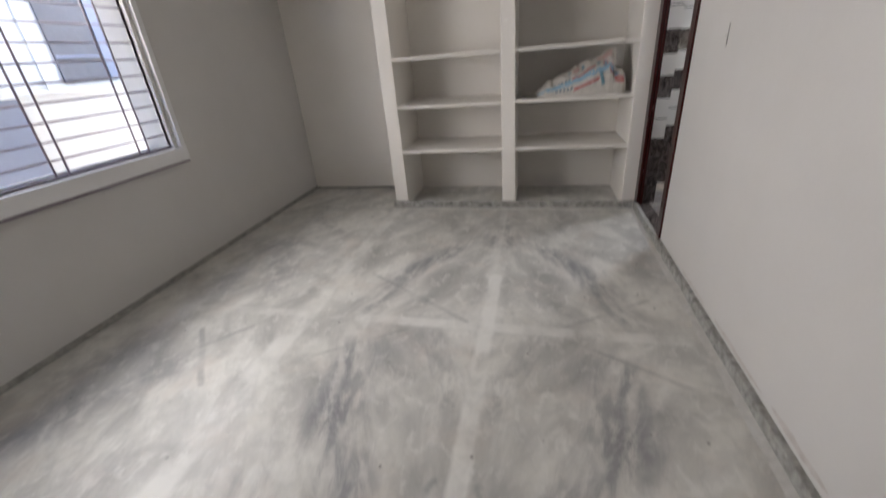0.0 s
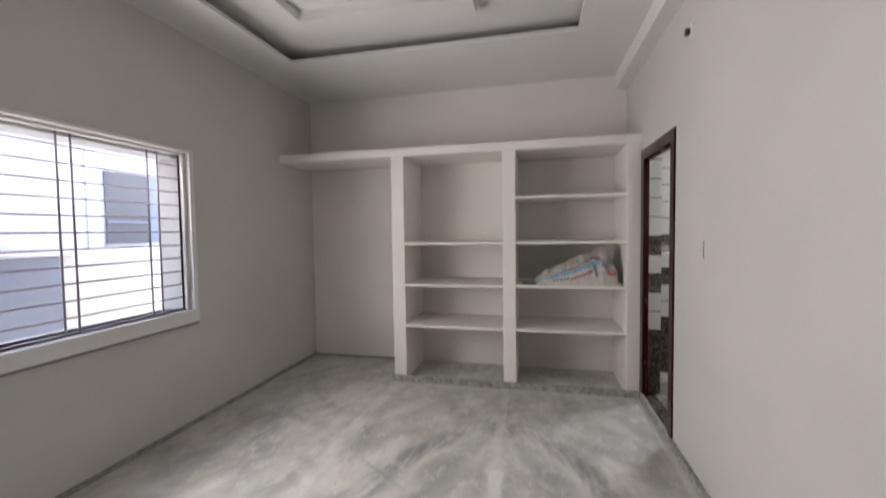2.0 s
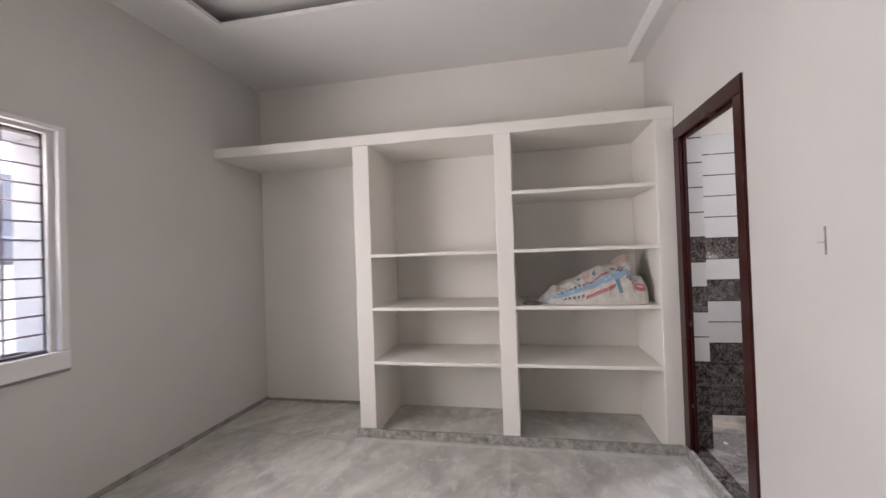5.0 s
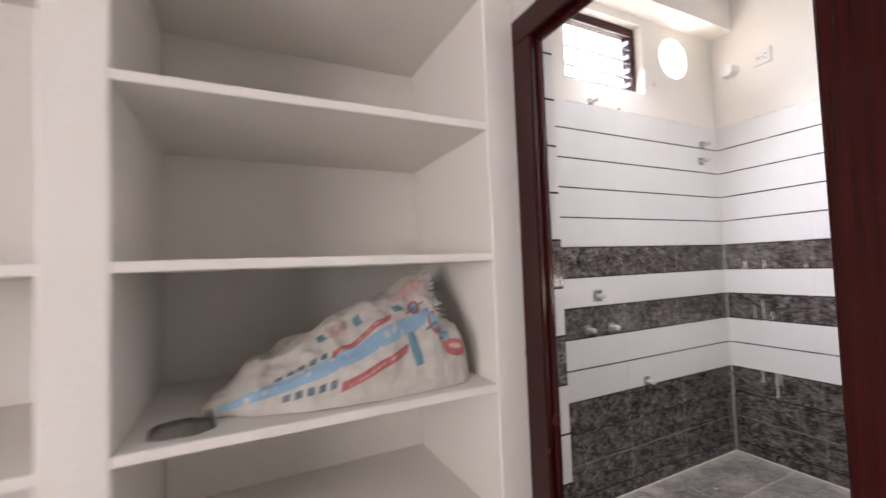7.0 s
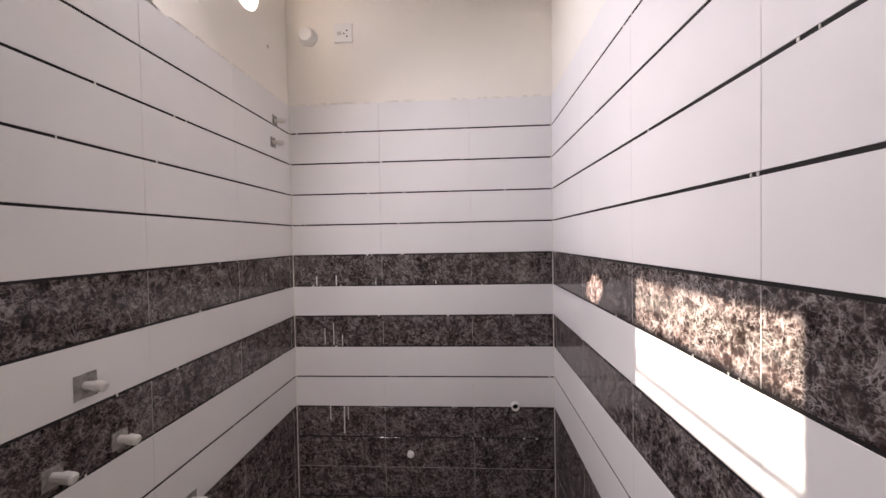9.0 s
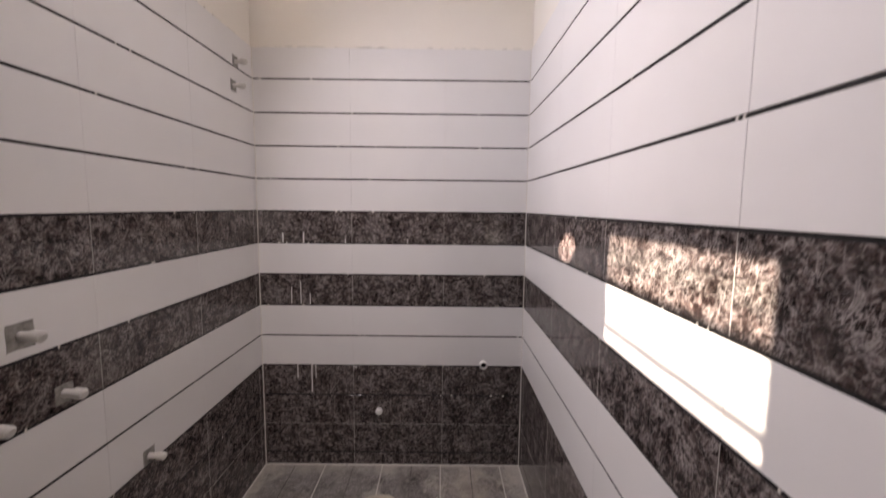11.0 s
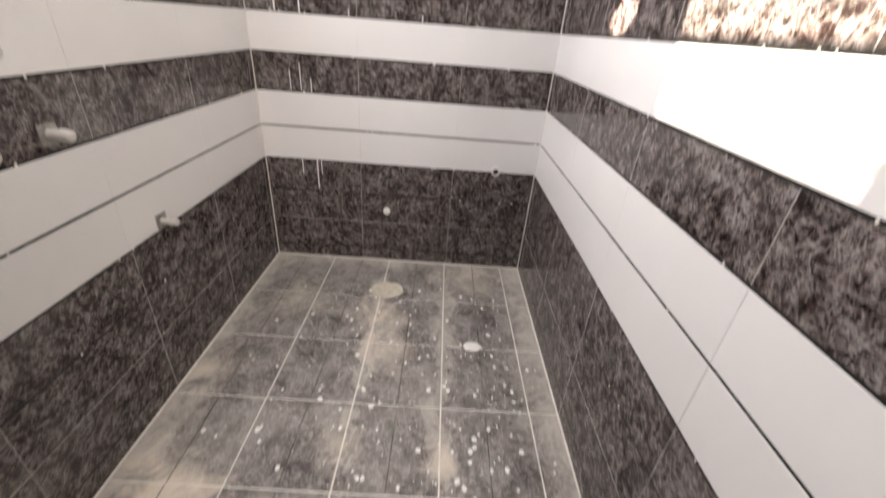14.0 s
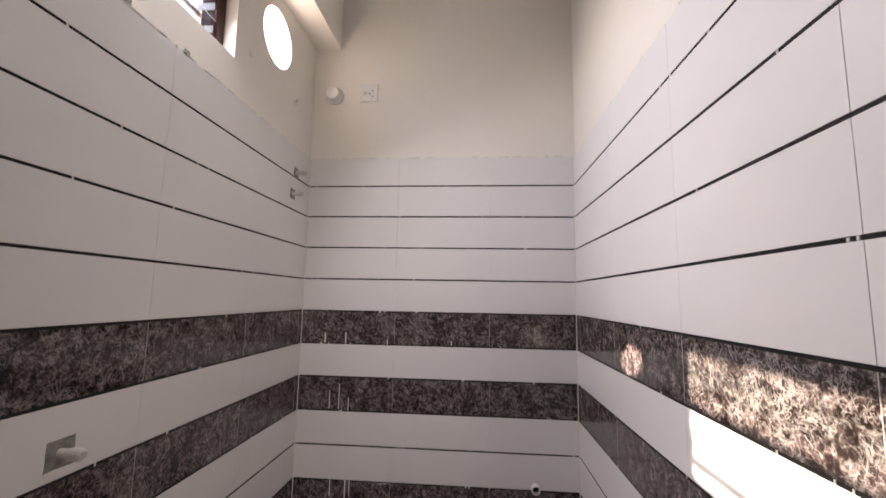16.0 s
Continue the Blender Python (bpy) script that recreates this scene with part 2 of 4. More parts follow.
def dark_tile(name, dusty=0.0):
    """Brown-black marble-print ceramic: crystalline grey flecks and pale cracks."""
    m, n, l, b = shader(name, 0.12 if not dusty else 0.4, spec=0.5)
    v = coords(n, l, (1, 1, 1), True)
    cloud = noise_tex(n, l, v, 58, 8, 0.76, 0.35)
    patch = noise_tex(n, l, v, 11, 4, 0.6)
    lit = maths(n, l, "ADD", cloud, maths(n, l, "MULTIPLY", maths(n, l, "SUBTRACT", patch, 0.5), 0.14))
    base = ramp(n, l, lit, [(0.38, (0.0115, 0.0072, 0.0068)), (0.485, (0.033, 0.0218, 0.0200)), (0.57, (0.090, 0.067, 0.062)), (0.70, (0.23, 0.205, 0.192))])
    # a crazed net of pale veins round dark cells
    warp = n.new("ShaderNodeTexNoise")
    warp.inputs["Scale"].default_value, warp.inputs["Detail"].default_value = 30, 4
    l.new(v, warp.inputs["Vector"])
    bent = n.new("ShaderNodeVectorMath")
    bent.operation = "MULTIPLY_ADD"
    l.new(warp.outputs["Color"], bent.inputs[0])
    bent.inputs[1].default_value = (0.035, 0.035, 0.035)
    l.new(v, bent.inputs[2])
    net = n.new("ShaderNodeTexVoronoi")
    net.feature = "DISTANCE_TO_EDGE"
    net.inputs["Scale"].default_value = 62
    l.new(bent.outputs[0], net.inputs["Vector"])
    veins = ramp(n, l, net.outputs["Distance"], [(0.0, grey(0.45)), (0.10, grey(0.0))])
    shown = ramp(n, l, lit, [(0.43, grey(0)), (0.58, grey(1))])
    base = mix(n, l, mix(n, l, 1.0, veins, shown, "MULTIPLY"), base, (0.44, 0.41, 0.39))
    flecks = n.new("ShaderNodeTexVoronoi")
    flecks.inputs["Scale"].default_value = 120
    l.new(v, flecks.inputs["Vector"])
    chips = n.new("ShaderNodeSeparateColor")
    l.new(flecks.outputs["Color"], chips.inputs[0])
    base = mix(n, l, 0.4, base, ramp(n, l, chips.outputs[0], [(0.0, grey(0.35)), (0.8, grey(1.0)), (1.0, grey(1.9))]), "MULTIPLY")
    # hairline cracks where a noise crosses its middle
    for scale, width, strength in ((14.0, 0.016, 0.8), (27.0, 0.020, 0.7), (52.0, 0.026, 0.55)):
        crack = noise_tex(n, l, v, scale, 5, 0.6, 0.8)
        d = maths(n, l, "ABSOLUTE", maths(n, l, "SUBTRACT", crack, 0.5))
        line = ramp(n, l, d, [(0.0, grey(strength)), (width, grey(0.0))])
        part_of = ramp(n, l, noise_tex(n, l, v, 20, 3), [(0.40, grey(0)), (0.56, grey(1))])
        base = mix(n, l, mix(n, l, 1.0, line, part_of, "MULTIPLY"), base, (0.34, 0.308, 0.298))
    if dusty:
        # a milky film of cement dust, wiped about, then dust swept against the walls, sandy spills and two spots of
        # painted sunlight
        d = noise_tex(n, l, coords(n, l), 5.5, 10, 0.72, 0.9)
        base = mix(n, l, ramp(n, l, d, [(0.38, grey(0.03)), (0.50, grey(0.22)), (0.60, grey(dusty * 0.46)), (0.75, grey(dusty * 0.7))]), base, (0.56, 0.535, 0.50))
        sand = noise_tex(n, l, coords(n, l), 8, 9, 0.74, 0.6)
        base = mix(n, l, ramp(n, l, sand, [(0.58, grey(0)), (0.74, grey(0.38))]), base, (0.58, 0.52, 0.44))
        g = n.new("ShaderNodeNewGeometry")
        axes = n.new("ShaderNodeSeparateXYZ")
        l.new(g.outputs["Position"], axes.inputs[0])
        rough = maths(n, l, "MULTIPLY", maths(n, l, "SUBTRACT", sand, 0.5), 0.5)
        for out, edge, reach, power in (("Y", 5.32, 0.11, 0.75), ("Y", 4.03, 0.12, 0.7), ("X", 3.14, 0.14, 0.55), ("Y", 4.725, 0.035, 0.45), ("Y", 4.43, 0.04, 0.4)):
            gap = maths(n, l, "ABSOLUTE", maths(n, l, "SUBTRACT", axes.outputs[out], edge))
            gap = maths(n, l, "ADD", gap, rough)
            base = mix(n, l, ramp(n, l, gap, [(0.0, grey(power)), (reach, grey(0))]), base, (0.56, 0.52, 0.46))
        # (1.86, 5.15) and (1.5, 5.19) paint sunlight thrown down by the wall tiles.
        for bx, by, br, power in ((1.78, 4.16, 0.12, 0.8), (2.03, 4.73, 0.08, 0.6), (2.0, 4.43, 0.07, 0.6), (1.80, 4.85, 0.10, 0.5), (2.45, 4.66, 0.13, 0.5), (2.66, 4.72, 0.16, 0.55), (2.75, 5.1, 0.16, 0.4), (1.86, 5.15, 0.16, 1.0), (1.5, 5.19, 0.20, 1.0), (1.66, 4.88, 0.15, 0.45), (3.0, 4.3, 0.2, 0.45), (2.3, 5.24, 0.10, 0.5)):
            away = n.new("ShaderNodeVectorMath")
            away.operation = "DISTANCE"
            l.new(g.outputs["Position"], away.inputs[0])
            away.inputs[1].default_value = (bx, by, BF)
            near = maths(n, l, "ADD", maths(n, l, "DIVIDE", away.outputs["Value"], br), maths(n, l, "MULTIPLY", maths(n, l, "SUBTRACT", sand, 0.5), 3.4))
            base = mix(n, l, ramp(n, l, near, [(0.1, grey(power * 0.85)), (1.25, grey(0))]), base, (0.74, 0.65, 0.54))
        grit = noise_tex(n, l, coords(n, l), 60, 5, 0.7)
        base = mix(n, l, ramp(n, l, grit, [(0.55, grey(0)), (0.66, grey(0.45))]), base, (0.50, 0.47, 0.43))
        l.new(ramp(n, l, d, [(0.35, grey(0.36)), (0.65, grey(0.62))]), b.inputs["Roughness"])
    else:
        smear = noise_tex(n, l, coords(n, l), 6, 5, 0.6)
        l.new(ramp(n, l, smear, [(0.35, grey(0.07)), (0.75, grey(0.24))]), b.inputs["Roughness"])
        film = noise_tex(n, l, coords(n, l, (1, 1, 0.4)), 4, 6, 0.65)
        base = mix(n, l, ramp(n, l, film, [(0.52, grey(0)), (0.78, grey(0.16))]), base, (0.45, 0.43, 0.41))
    l.new(base, b.inputs["Base Color"])
    return m


def white_tile():
    m, n, l, b = shader("white_tile", 0.32, spec=0.35)
    v = coords(n, l)
    c = ramp(n, l, noise_tex(n, l, v, 2.0, 3), [(0.3, (0.71, 0.70, 0.69)), (0.7, (0.76, 0.75, 0.74))])
    l.new(c, b.inputs["Base Color"])
    return m


def wood_gloss():
    """Dark red-brown varnished timber, brushed along the grain."""
    m, n, l, b = shader("varnished_wood", 0.22, spec=0.35)
    v = coords(n, l, (30, 30, 1.0))
    g = noise_tex(n, l, v, 2.4, 5, 0.6, 0.2)
    l.new(ramp(n, l, g, [(0.3, (0.019, 0.0020, 0.0020)), (0.7, (0.046, 0.0042, 0.0036))]), b.inputs["Base Color"])
    l.new(ramp(n, l, noise_tex(n, l, coords(n, l), 5, 3), [(0.3, grey(0.20)), (0.7, grey(0.28))]), b.inputs["Roughness"])
    relief(n, l, b, g, 0.04, 0.002)
    return m


def cement(name, a, c, rough=0.85, scale=20):
    m, n, l, b = shader(name, rough, spec=0.25)
    v = coords(n, l)
    f = noise_tex(n, l, v, scale, 6, 0.65)
    l.new(ramp(n, l, f, [(0.32, a), (0.68, c)]), b.inputs["Base Color"])
    relief(n, l, b, f, 0.35, 0.004)
    return m


def plain(name, colour, rough=0.5, metal=0.0, vary=0.1):
    m, n, l, b = shader(name, rough, metal)
    f = noise_tex(n, l, coords(n, l), 30, 4)
    l.new(ramp(n, l, f, [(0.3, tuple(x * (1 - vary) for x in colour)), (0.7, colour)]), b.inputs["Base Color"])
    return m


M_WALL = paint("wall_paint", (0.64, 0.625, 0.605))
M_CEIL = paint("ceiling_paint", (0.78, 0.775, 0.76), 0.02)
M_SHELF = paint("shelf_paint", (0.83, 0.80, 0.755), 0.03, 0.6, 0.25)
M_BATHWALL = paint("cream_paint", (0.84, 0.80, 0.735), 0.03)
M_MARBLE = marble_floor()
M_DARK, M_DARKFLOOR, M_WHITE = dark_tile("dark_tile"), dark_tile("dusty_dark_tile", 0.75), white_tile()
M_WOOD = wood_gloss()
M_THINGROUT = cement("grey_grout", (0.26, 0.25, 0.235), (0.48, 0.46, 0.43))
M_GROUT = cement("pale_grout", (0.62, 0.60, 0.55), (0.80, 0.77, 0.71))
M_BLACK = cement("black_joint", (0.006, 0.005, 0.005), (0.018, 0.016, 0.016), 0.7, 60)
M_CEMENT = cement("grey_cement", (0.20, 0.20, 0.19), (0.42, 0.41, 0.38))
M_SKIRT = cement("marble_skirting", (0.17, 0.168, 0.155), (0.46, 0.455, 0.43), 0.5, 26)
M_FILLET = cement("pale_cement", (0.50, 0.495, 0.47), (0.64, 0.63, 0.60), 0.8, 25)
M_SMEAR = cement("mortar_smear", (0.50, 0.46, 0.43), (0.62, 0.59, 0.565), 0.8, 30)
M_WHITEPAINT = paint("window_white", (0.80, 0.80, 0.80), 0.03, 0.45)
M_BAR = plain("bar_paint", (0.26, 0.22, 0.26), 0.45)
M_OUTWALL = paint("outside_white", (0.80, 0.80, 0.79), 0.05, 0.8, 0.3)
M_OUTGREY = paint("outside_grey", (0.18, 0.18, 0.20), 0.08, 0.8, 0.3)
M_GROUND = cement("ground_cement", (0.22, 0.21, 0.19), (0.34, 0.33, 0.30))
M_HOLE = cement("rough_mortar", (0.16, 0.155, 0.145), (0.36, 0.345, 0.32), 0.9, 60)
M_PIPE = plain("plastic_pipe", (0.58, 0.56, 0.52), 0.45)
M_METAL = plain("dull_metal", (0.45, 0.44, 0.42), 0.35, 0.9)
M_SWITCH = plain("switch_plastic", (0.78, 0.77, 0.74), 0.35, 0, 0.03)
M_GLASS = bpy.data.materials.new("louvre_glass")
M_GLASS.use_nodes = True
gn = M_GLASS.node_tree.nodes
gn.clear()
g_out, g_mix, g_clear, g_gloss = gn.new("ShaderNodeOutputMaterial"), gn.new("ShaderNodeMixShader"), gn.new("ShaderNodeBsdfTransparent"), gn.new("ShaderNodeBsdfGlossy")
g_mix.inputs[0].default_value = 0.04
g_clear.inputs[0].default_value = (0.93, 0.96, 0.95, 1)
g_gloss.inputs["Roughness"].default_value = 0.03
M_GLASS.node_tree.links.new(g_clear.outputs[0], g_mix.inputs[1])
M_GLASS.node_tree.links.new(g_gloss.outputs[0], g_mix.inputs[2])
M_GLASS.node_tree.links.new(g_mix.outputs[0], g_out.inputs[0])
M_SPLASH = plain("white_paint_splash", (0.82, 0.81, 0.78), 0.7)
M_SAND = cement("sand_cement", (0.44, 0.40, 0.32), (0.60, 0.55, 0.46), 0.9, 40)
M_SACK = plain("woven_plastic", (0.60, 0.57, 0.52), 0.55, 0, 0.22)
M_BLUE, M_TEAL, M_RED, M_INK = plain("blue_print", (0.25, 0.42, 0.56), 0.55), plain("teal_print", (0.13, 0.26, 0.32), 0.55), plain("red_print", (0.46, 0.13, 0.13), 0.55), plain("ink_print", (0.14, 0.19, 0.23), 0.55)
M_PINK = plain("pink_print", (0.58, 0.40, 0.36), 0.55)
M_RAG = cement("grey_rag", (0.07, 0.065, 0.06), (0.16, 0.15, 0.135))
M_OUTBLUE = paint("outside_blue_grey", (0.29, 0.32, 0.41), 0.05, 0.7)
M_GRANITE = dark_tile("granite")
M_DUSTJOINT = cement("dusty_dark_joint", (0.018, 0.016, 0.015), (0.22, 0.20, 0.18), 0.8, 9)
# Near-black: paints the shade inside holes, also real black plastic and wire.
M_HOLESHADE_PLASTIC = plain("hole_shade_and_plastic", (0.02, 0.02, 0.02), 0.5)


# ---- mesh helpers ----
def box(bm, x0, x1, y0, y1, z0, z1):
    vs = [bm.verts.new((x, y, z)) for x in (x0, x1) for y in (y0, y1) for z in (z0, z1)]
    for f in ((0, 1, 3, 2), (4, 6, 7, 5), (0, 4, 5, 1), (2, 3, 7, 6), (0, 2, 6, 4), (1, 5, 7, 3)):
        bm.faces.new([vs[i] for i in f])
    return vs


def boxes(*dims, bevel=0.0, segments=2):
    bm = bmesh.new()
    for d in dims:
        box(bm, *d)
    if bevel:
        bmesh.ops.bevel(bm, geom=bm.edges[:], offset=bevel, segments=segments, affect="EDGES", profile=0.5)
    return bm


def plastered(dims, wobble=0.003, step=0.12, bevel=0.006):
    """A box of hand-finished plaster: slightly wavy faces and soft edges."""
    bm = boxes(dims, bevel=bevel)
    for axis in range(3):
        lo, hi = dims[axis * 2], dims[axis * 2 + 1]
        for k in range(1, int((hi - lo) / step) + 1):
            no = Vector((0, 0, 0))
            no[axis] = 1
            co = Vector((0, 0, 0))
            co[axis] = lo + (hi - lo) * k / (int((hi - lo) / step) + 1)
            bmesh.ops.bisect_plane(bm, geom=bm.verts[:] + bm.edges[:] + bm.faces[:], plane_co=co, plane_no=no)
    for v in bm.verts:
        v.co += wobble * noise.noise_vector(v.co * 4.0)
    return bm


def part(name, bm, material, parent=None, label="", smooth=False):
    bmesh.ops.recalc_face_normals(bm, faces=bm.faces[:])
    me = bpy.data.meshes.new(name)
    bm.to_mesh(me)
    bm.free()
    me.materials.append(material)
    if smooth:
        for p in me.polygons:
            p.use_smooth = True
    ob = new(name, me)
    if parent:
        ob.parent = parent
    if label:
        ob["label"] = label
    return ob


def thing(name, label, category, group="", kind=""):
    return tagged(new(name), label, category, group, kind)


def structure(name, bm, material, label, category):
    return tagged(part(name, bm, material), label, category, kind="structure")


def tube(points, radius, sides=10):
    """A bent round bar through the points."""
    bm = bmesh.new()
    rings = []
    pts = [Vector(p) for p in points]
    for i, p in enumerate(pts):
        d = (pts[min(i + 1, len(pts) - 1)] - pts[max(i - 1, 0)]).normalized()
        u = d.cross(Vector((0, 0, 1)) if abs(d.z) < 0.9 else Vector((1, 0, 0))).normalized()
        w = d.cross(u)
        r = radius[i] if isinstance(radius, (list, tuple)) else radius
        rings.append([bm.verts.new(p + r * (math.cos(a) * u + math.sin(a) * w)) for a in (2 * math.pi * k / sides for k in range(sides))])
    for a, b in zip(rings, rings[1:]):
        for k in range(sides):
            bm.faces.new((a[k], a[(k + 1) % sides], b[(k + 1) % sides], b[k]))
    bm.faces.new(rings[0])
    bm.faces.new(rings[-1])
    return bm


# ---- plan, in metres ----
XW, XE, YN = -2.137, 1.152, 5.374        # bedroom faces
YS = -0.35
BX0, BX1, BY0, BY1 = 1.288, 3.149, 4.021, 5.329   # bathroom faces
HC = 2.83                                # lower ceiling
SHF = 4.785                              # shelf front
WY0, WY1, WZ0, WZ1 = 1.0, 3.65, 0.85, 1.955  # bedroom window opening, its unseen south end widened to admit light

# ---- structure ----
structure("wall_west", boxes((XW - 0.23, XW, YS, WY0, -0.1, 3.2), (XW - 0.23, XW, WY1, YN + 0.2, -0.1, 3.2), (XW - 0.23, XW, WY0, WY1, -0.1, WZ0), (XW - 0.23, XW, WY0, WY1, WZ1, 3.2)), M_WALL, "pale grey painted plaster wall with a window opening", "wall")
structure("wall_north", boxes((XW, XE, YN, YN + 0.2, -0.1, 3.2)), M_SHELF, "off-white painted plaster wall behind the shelves", "wall")
structure("wall_south", boxes((XW - 0.23, XE + 0.18, YS - 0.2, YS, -0.1, 3.2)), M_WALL, "plain pale grey painted plaster wall", "wall")
wall_e = structure("wall_east", boxes((XE, BX0, YS, 3.98, -0.1, 3.2), (XE, BX0, 4.789, 5.6, -0.1, 3.2), (XE, BX0, 3.98, 4.789, 2.012, 3.2), (1.183, BX0, 3.98, BY0, -0.1, 2.012)), M_WALL, "pale grey painted plaster wall with a doorway", "wall")
structure("floor", boxes((XW, XE, YS, YN, -0.1, 0), (XE, 1.25, 3.98, 4.789, -0.1, 0.02)), M_MARBLE, "grey-white veined marble floor, dusty and unpolished", "floor")


def ring_panel(bm, x0, x1, z0, z1, y0, y1, cx, cz, r, n=48):
    """A piece of wall across y with a round hole through it."""
    rings = []
    for y in (y0, y1):
        inner, outer = [], []
        for k in range(n):
            a = 2 * math.pi * (k + 0.5) / n
            c, s = math.cos(a), math.sin(a)
            t = min((x1 - cx if c > 0 else cx - x0) / abs(c), (z1 - cz if s > 0 else cz - z0) / abs(s))
            inner.append(bm.verts.new((cx + r * c, y, cz + r * s)))
            outer.append(bm.verts.new((cx + t * c, y, cz + t * s)))
        rings.append((inner, outer))
    (i0, o0), (i1, o1) = rings
    for k in range(n):
        j = (k + 1) % n
        bm.faces.new((i0[k], i0[j], o0[j], o0[k]))
        bm.faces.new((i1[k], o1[k], o1[j], i1[j]))
        bm.faces.new((i0[k], i1[k], i1[j], i0[j]))
        bm.faces.new((o0[k], o0[j], o1[j], o1[k]))


BWX0, BWX1, BWZ0, BWZ1 = 1.885, 2.48, 2.215, 2.62   # bathroom window
CX, CZ, CR = 2.765, 2.48, 0.122                    # round opening
T = 0.17
bm = boxes((BX0, BWX0, BY1, BY1 + T, -0.1, 3.2), (BWX0, BWX1, BY1, BY1 + T, -0.1, BWZ0), (BWX0, BWX1, BY1, BY1 + T, BWZ1, 3.2), (BWX1, CX - 0.2, BY1, BY1 + T, -0.1, 3.2), (CX - 0.2, CX + 0.2, BY1, BY1 + T, -0.1, CZ - 0.2), (CX - 0.2, CX + 0.2, BY1, BY1 + T, CZ + 0.2, 3.2), (CX + 0.2, BX1 + 0.2, BY1, BY1 + T, -0.1, 3.2))
ring_panel(bm, CX - 0.2, CX + 0.2, CZ - 0.2, CZ + 0.2, BY1, BY1 + T, CX, CZ, CR)
wall_bn = structure("wall_bathroom_north", bm, M_BATHWALL, "cream painted bathroom wall with a high window", "wall")
wall_be = structure("wall_bathroom_east", boxes((BX1, BX1 + 0.2, BY0 - 0.2, BY1, -0.1, 3.2)), M_BATHWALL, "cream painted bathroom end wall above striped tiles", "wall")
wall_bs = structure("wall_bathroom_south", boxes((BX0, BX1, BY0 - 0.2, BY0, -0.1, 3.2)), M_BATHWALL, "cream painted bathroom side wall above striped tiles", "wall")
floor_b = structure("floor_bathroom", boxes((1.25, BX0, BY0, 4.789, -0.1, BF - 0.0025), (BX0, BX1, BY0, BY1, -0.1, BF - 0.0025)), M_GROUT, "grout bed of the bathroom floor", "floor")
structure("ceiling_bathroom", boxes((BX0, BX1, BY0, BY1, 3.05, 3.2)), M_CEIL, "white painted bathroom ceiling", "ceiling")
structure("trim_bathroom_beam", boxes((BX0, BX1, 5.195, BY1, 2.67, 3.05)), M_BATHWALL, "cream painted concrete beam over the bathroom window", "beam")

# bedroom ceiling: a dropped border round a raised tray with a dark cove gap
TX0, TX1, TY0, TY1 = -1.70, 0.62, 0.55, 4.372
TRAY = 2.95
PANEL = 2.885                             # underside of the hung gypsum panels
structure("ceiling", boxes((XW, TX0, YS, YN, HC, HC + 0.028), (TX1, XE, YS, YN, HC, HC + 0.028), (TX0, TX1, YS, TY0, HC, HC + 0.028), (TX0, TX1, TY1, YN, HC, HC + 0.028),
    (XW, XE, YS, YN, TRAY, TRAY + 0.2),
    # square panel with a hole for the fan rod
    (-1.06, -0.77, 2.60, 3.62, PANEL, TRAY), (-0.375, -0.09, 2.60, 3.62, PANEL, TRAY), (-0.77, -0.375, 2.60, 2.92, PANEL, TRAY), (-0.77, -0.375, 3.37, 3.62, PANEL, TRAY),
    # L-shaped panels and slats
    (-1.45, -0.08, 3.85, 4.08, PANEL, TRAY), (-1.45, -1.31, 3.42, 3.85, PANEL, TRAY), (-1.57, -1.29, 2.60, 2.93, PANEL, TRAY),
    (-1.45, -0.98, 2.96, 3.04, PANEL - 0.02, TRAY), (-1.45, -0.98, 3.13, 3.21, PANEL - 0.02, TRAY), (-1.45, -0.98, 3.30, 3.38, PANEL - 0.02, TRAY),
    (-0.19, 0.29, 1.30, 2.70, PANEL + 0.006, TRAY)), M_CEIL, "white gypsum false ceiling with a raised tray and stepped panels", "ceiling")
structure("trim_ceiling_beam", boxes((1.05, XE, YS, YN, 2.70, HC)), M_CEIL, "white plastered beam along the wall under the ceiling", "beam")

# ---- built-in shelves ----
unit = thing("shelf_unit", "white painted concrete built-in shelves with two bays", "shelves")
part("top_slab", plastered((XW, XE, SHF, YN, 2.078, 2.155)), M_SHELF, unit)
for x0, x1 in ((-0.985, -0.862), (0.033, 0.146), (1.039, XE)):
    part("column", plastered((x0, x1, SHF + 0.001, YN, 0.0, 2.078)), M_SHELF, unit)
for x0, x1, zs in ((-0.862, 0.033, (1.293, 0.911, 0.528)), (0.146, 1.039, (1.686, 1.294, 0.914, 0.529))):
    for z in zs:
        part("shelf", plastered((x0 - 0.004, x1 + 0.004, SHF + 0.004, YN, z - 0.024, z), 0.002, 0.12, 0.004), M_SHELF, unit)
part("plinth", plastered((-1.0, XE - 0.026, 4.755, SHF - 0.002, 0, 0.057), 0.003, 0.06, 0.004), M_SKIRT, unit, "grey marble plinth")
for x0, x1 in ((-0.862, 0.033), (0.146, 1.039)):
    part("bay_floor", plastered((x0, x1, SHF - 0.001, YN, 0.0005, 0.008), 0.0005, 0.2, 0.001), M_MARBLE, unit, "dusty marble bay floor")

# ---- skirtings ----
skirt = structure("baseboard", plastered((XE - 0.024, XE + 0.002, YS, 4.757, 0, 0.064), 0.003, 0.06, 0.003), M_SKIRT, "rough grey marble skirting along the wall", "skirting")
bm = bmesh.new()
foot = [0.034 + 0.010 * noise.noise((k * 0.35, 2.0, 0.0)) for k in range(86)]
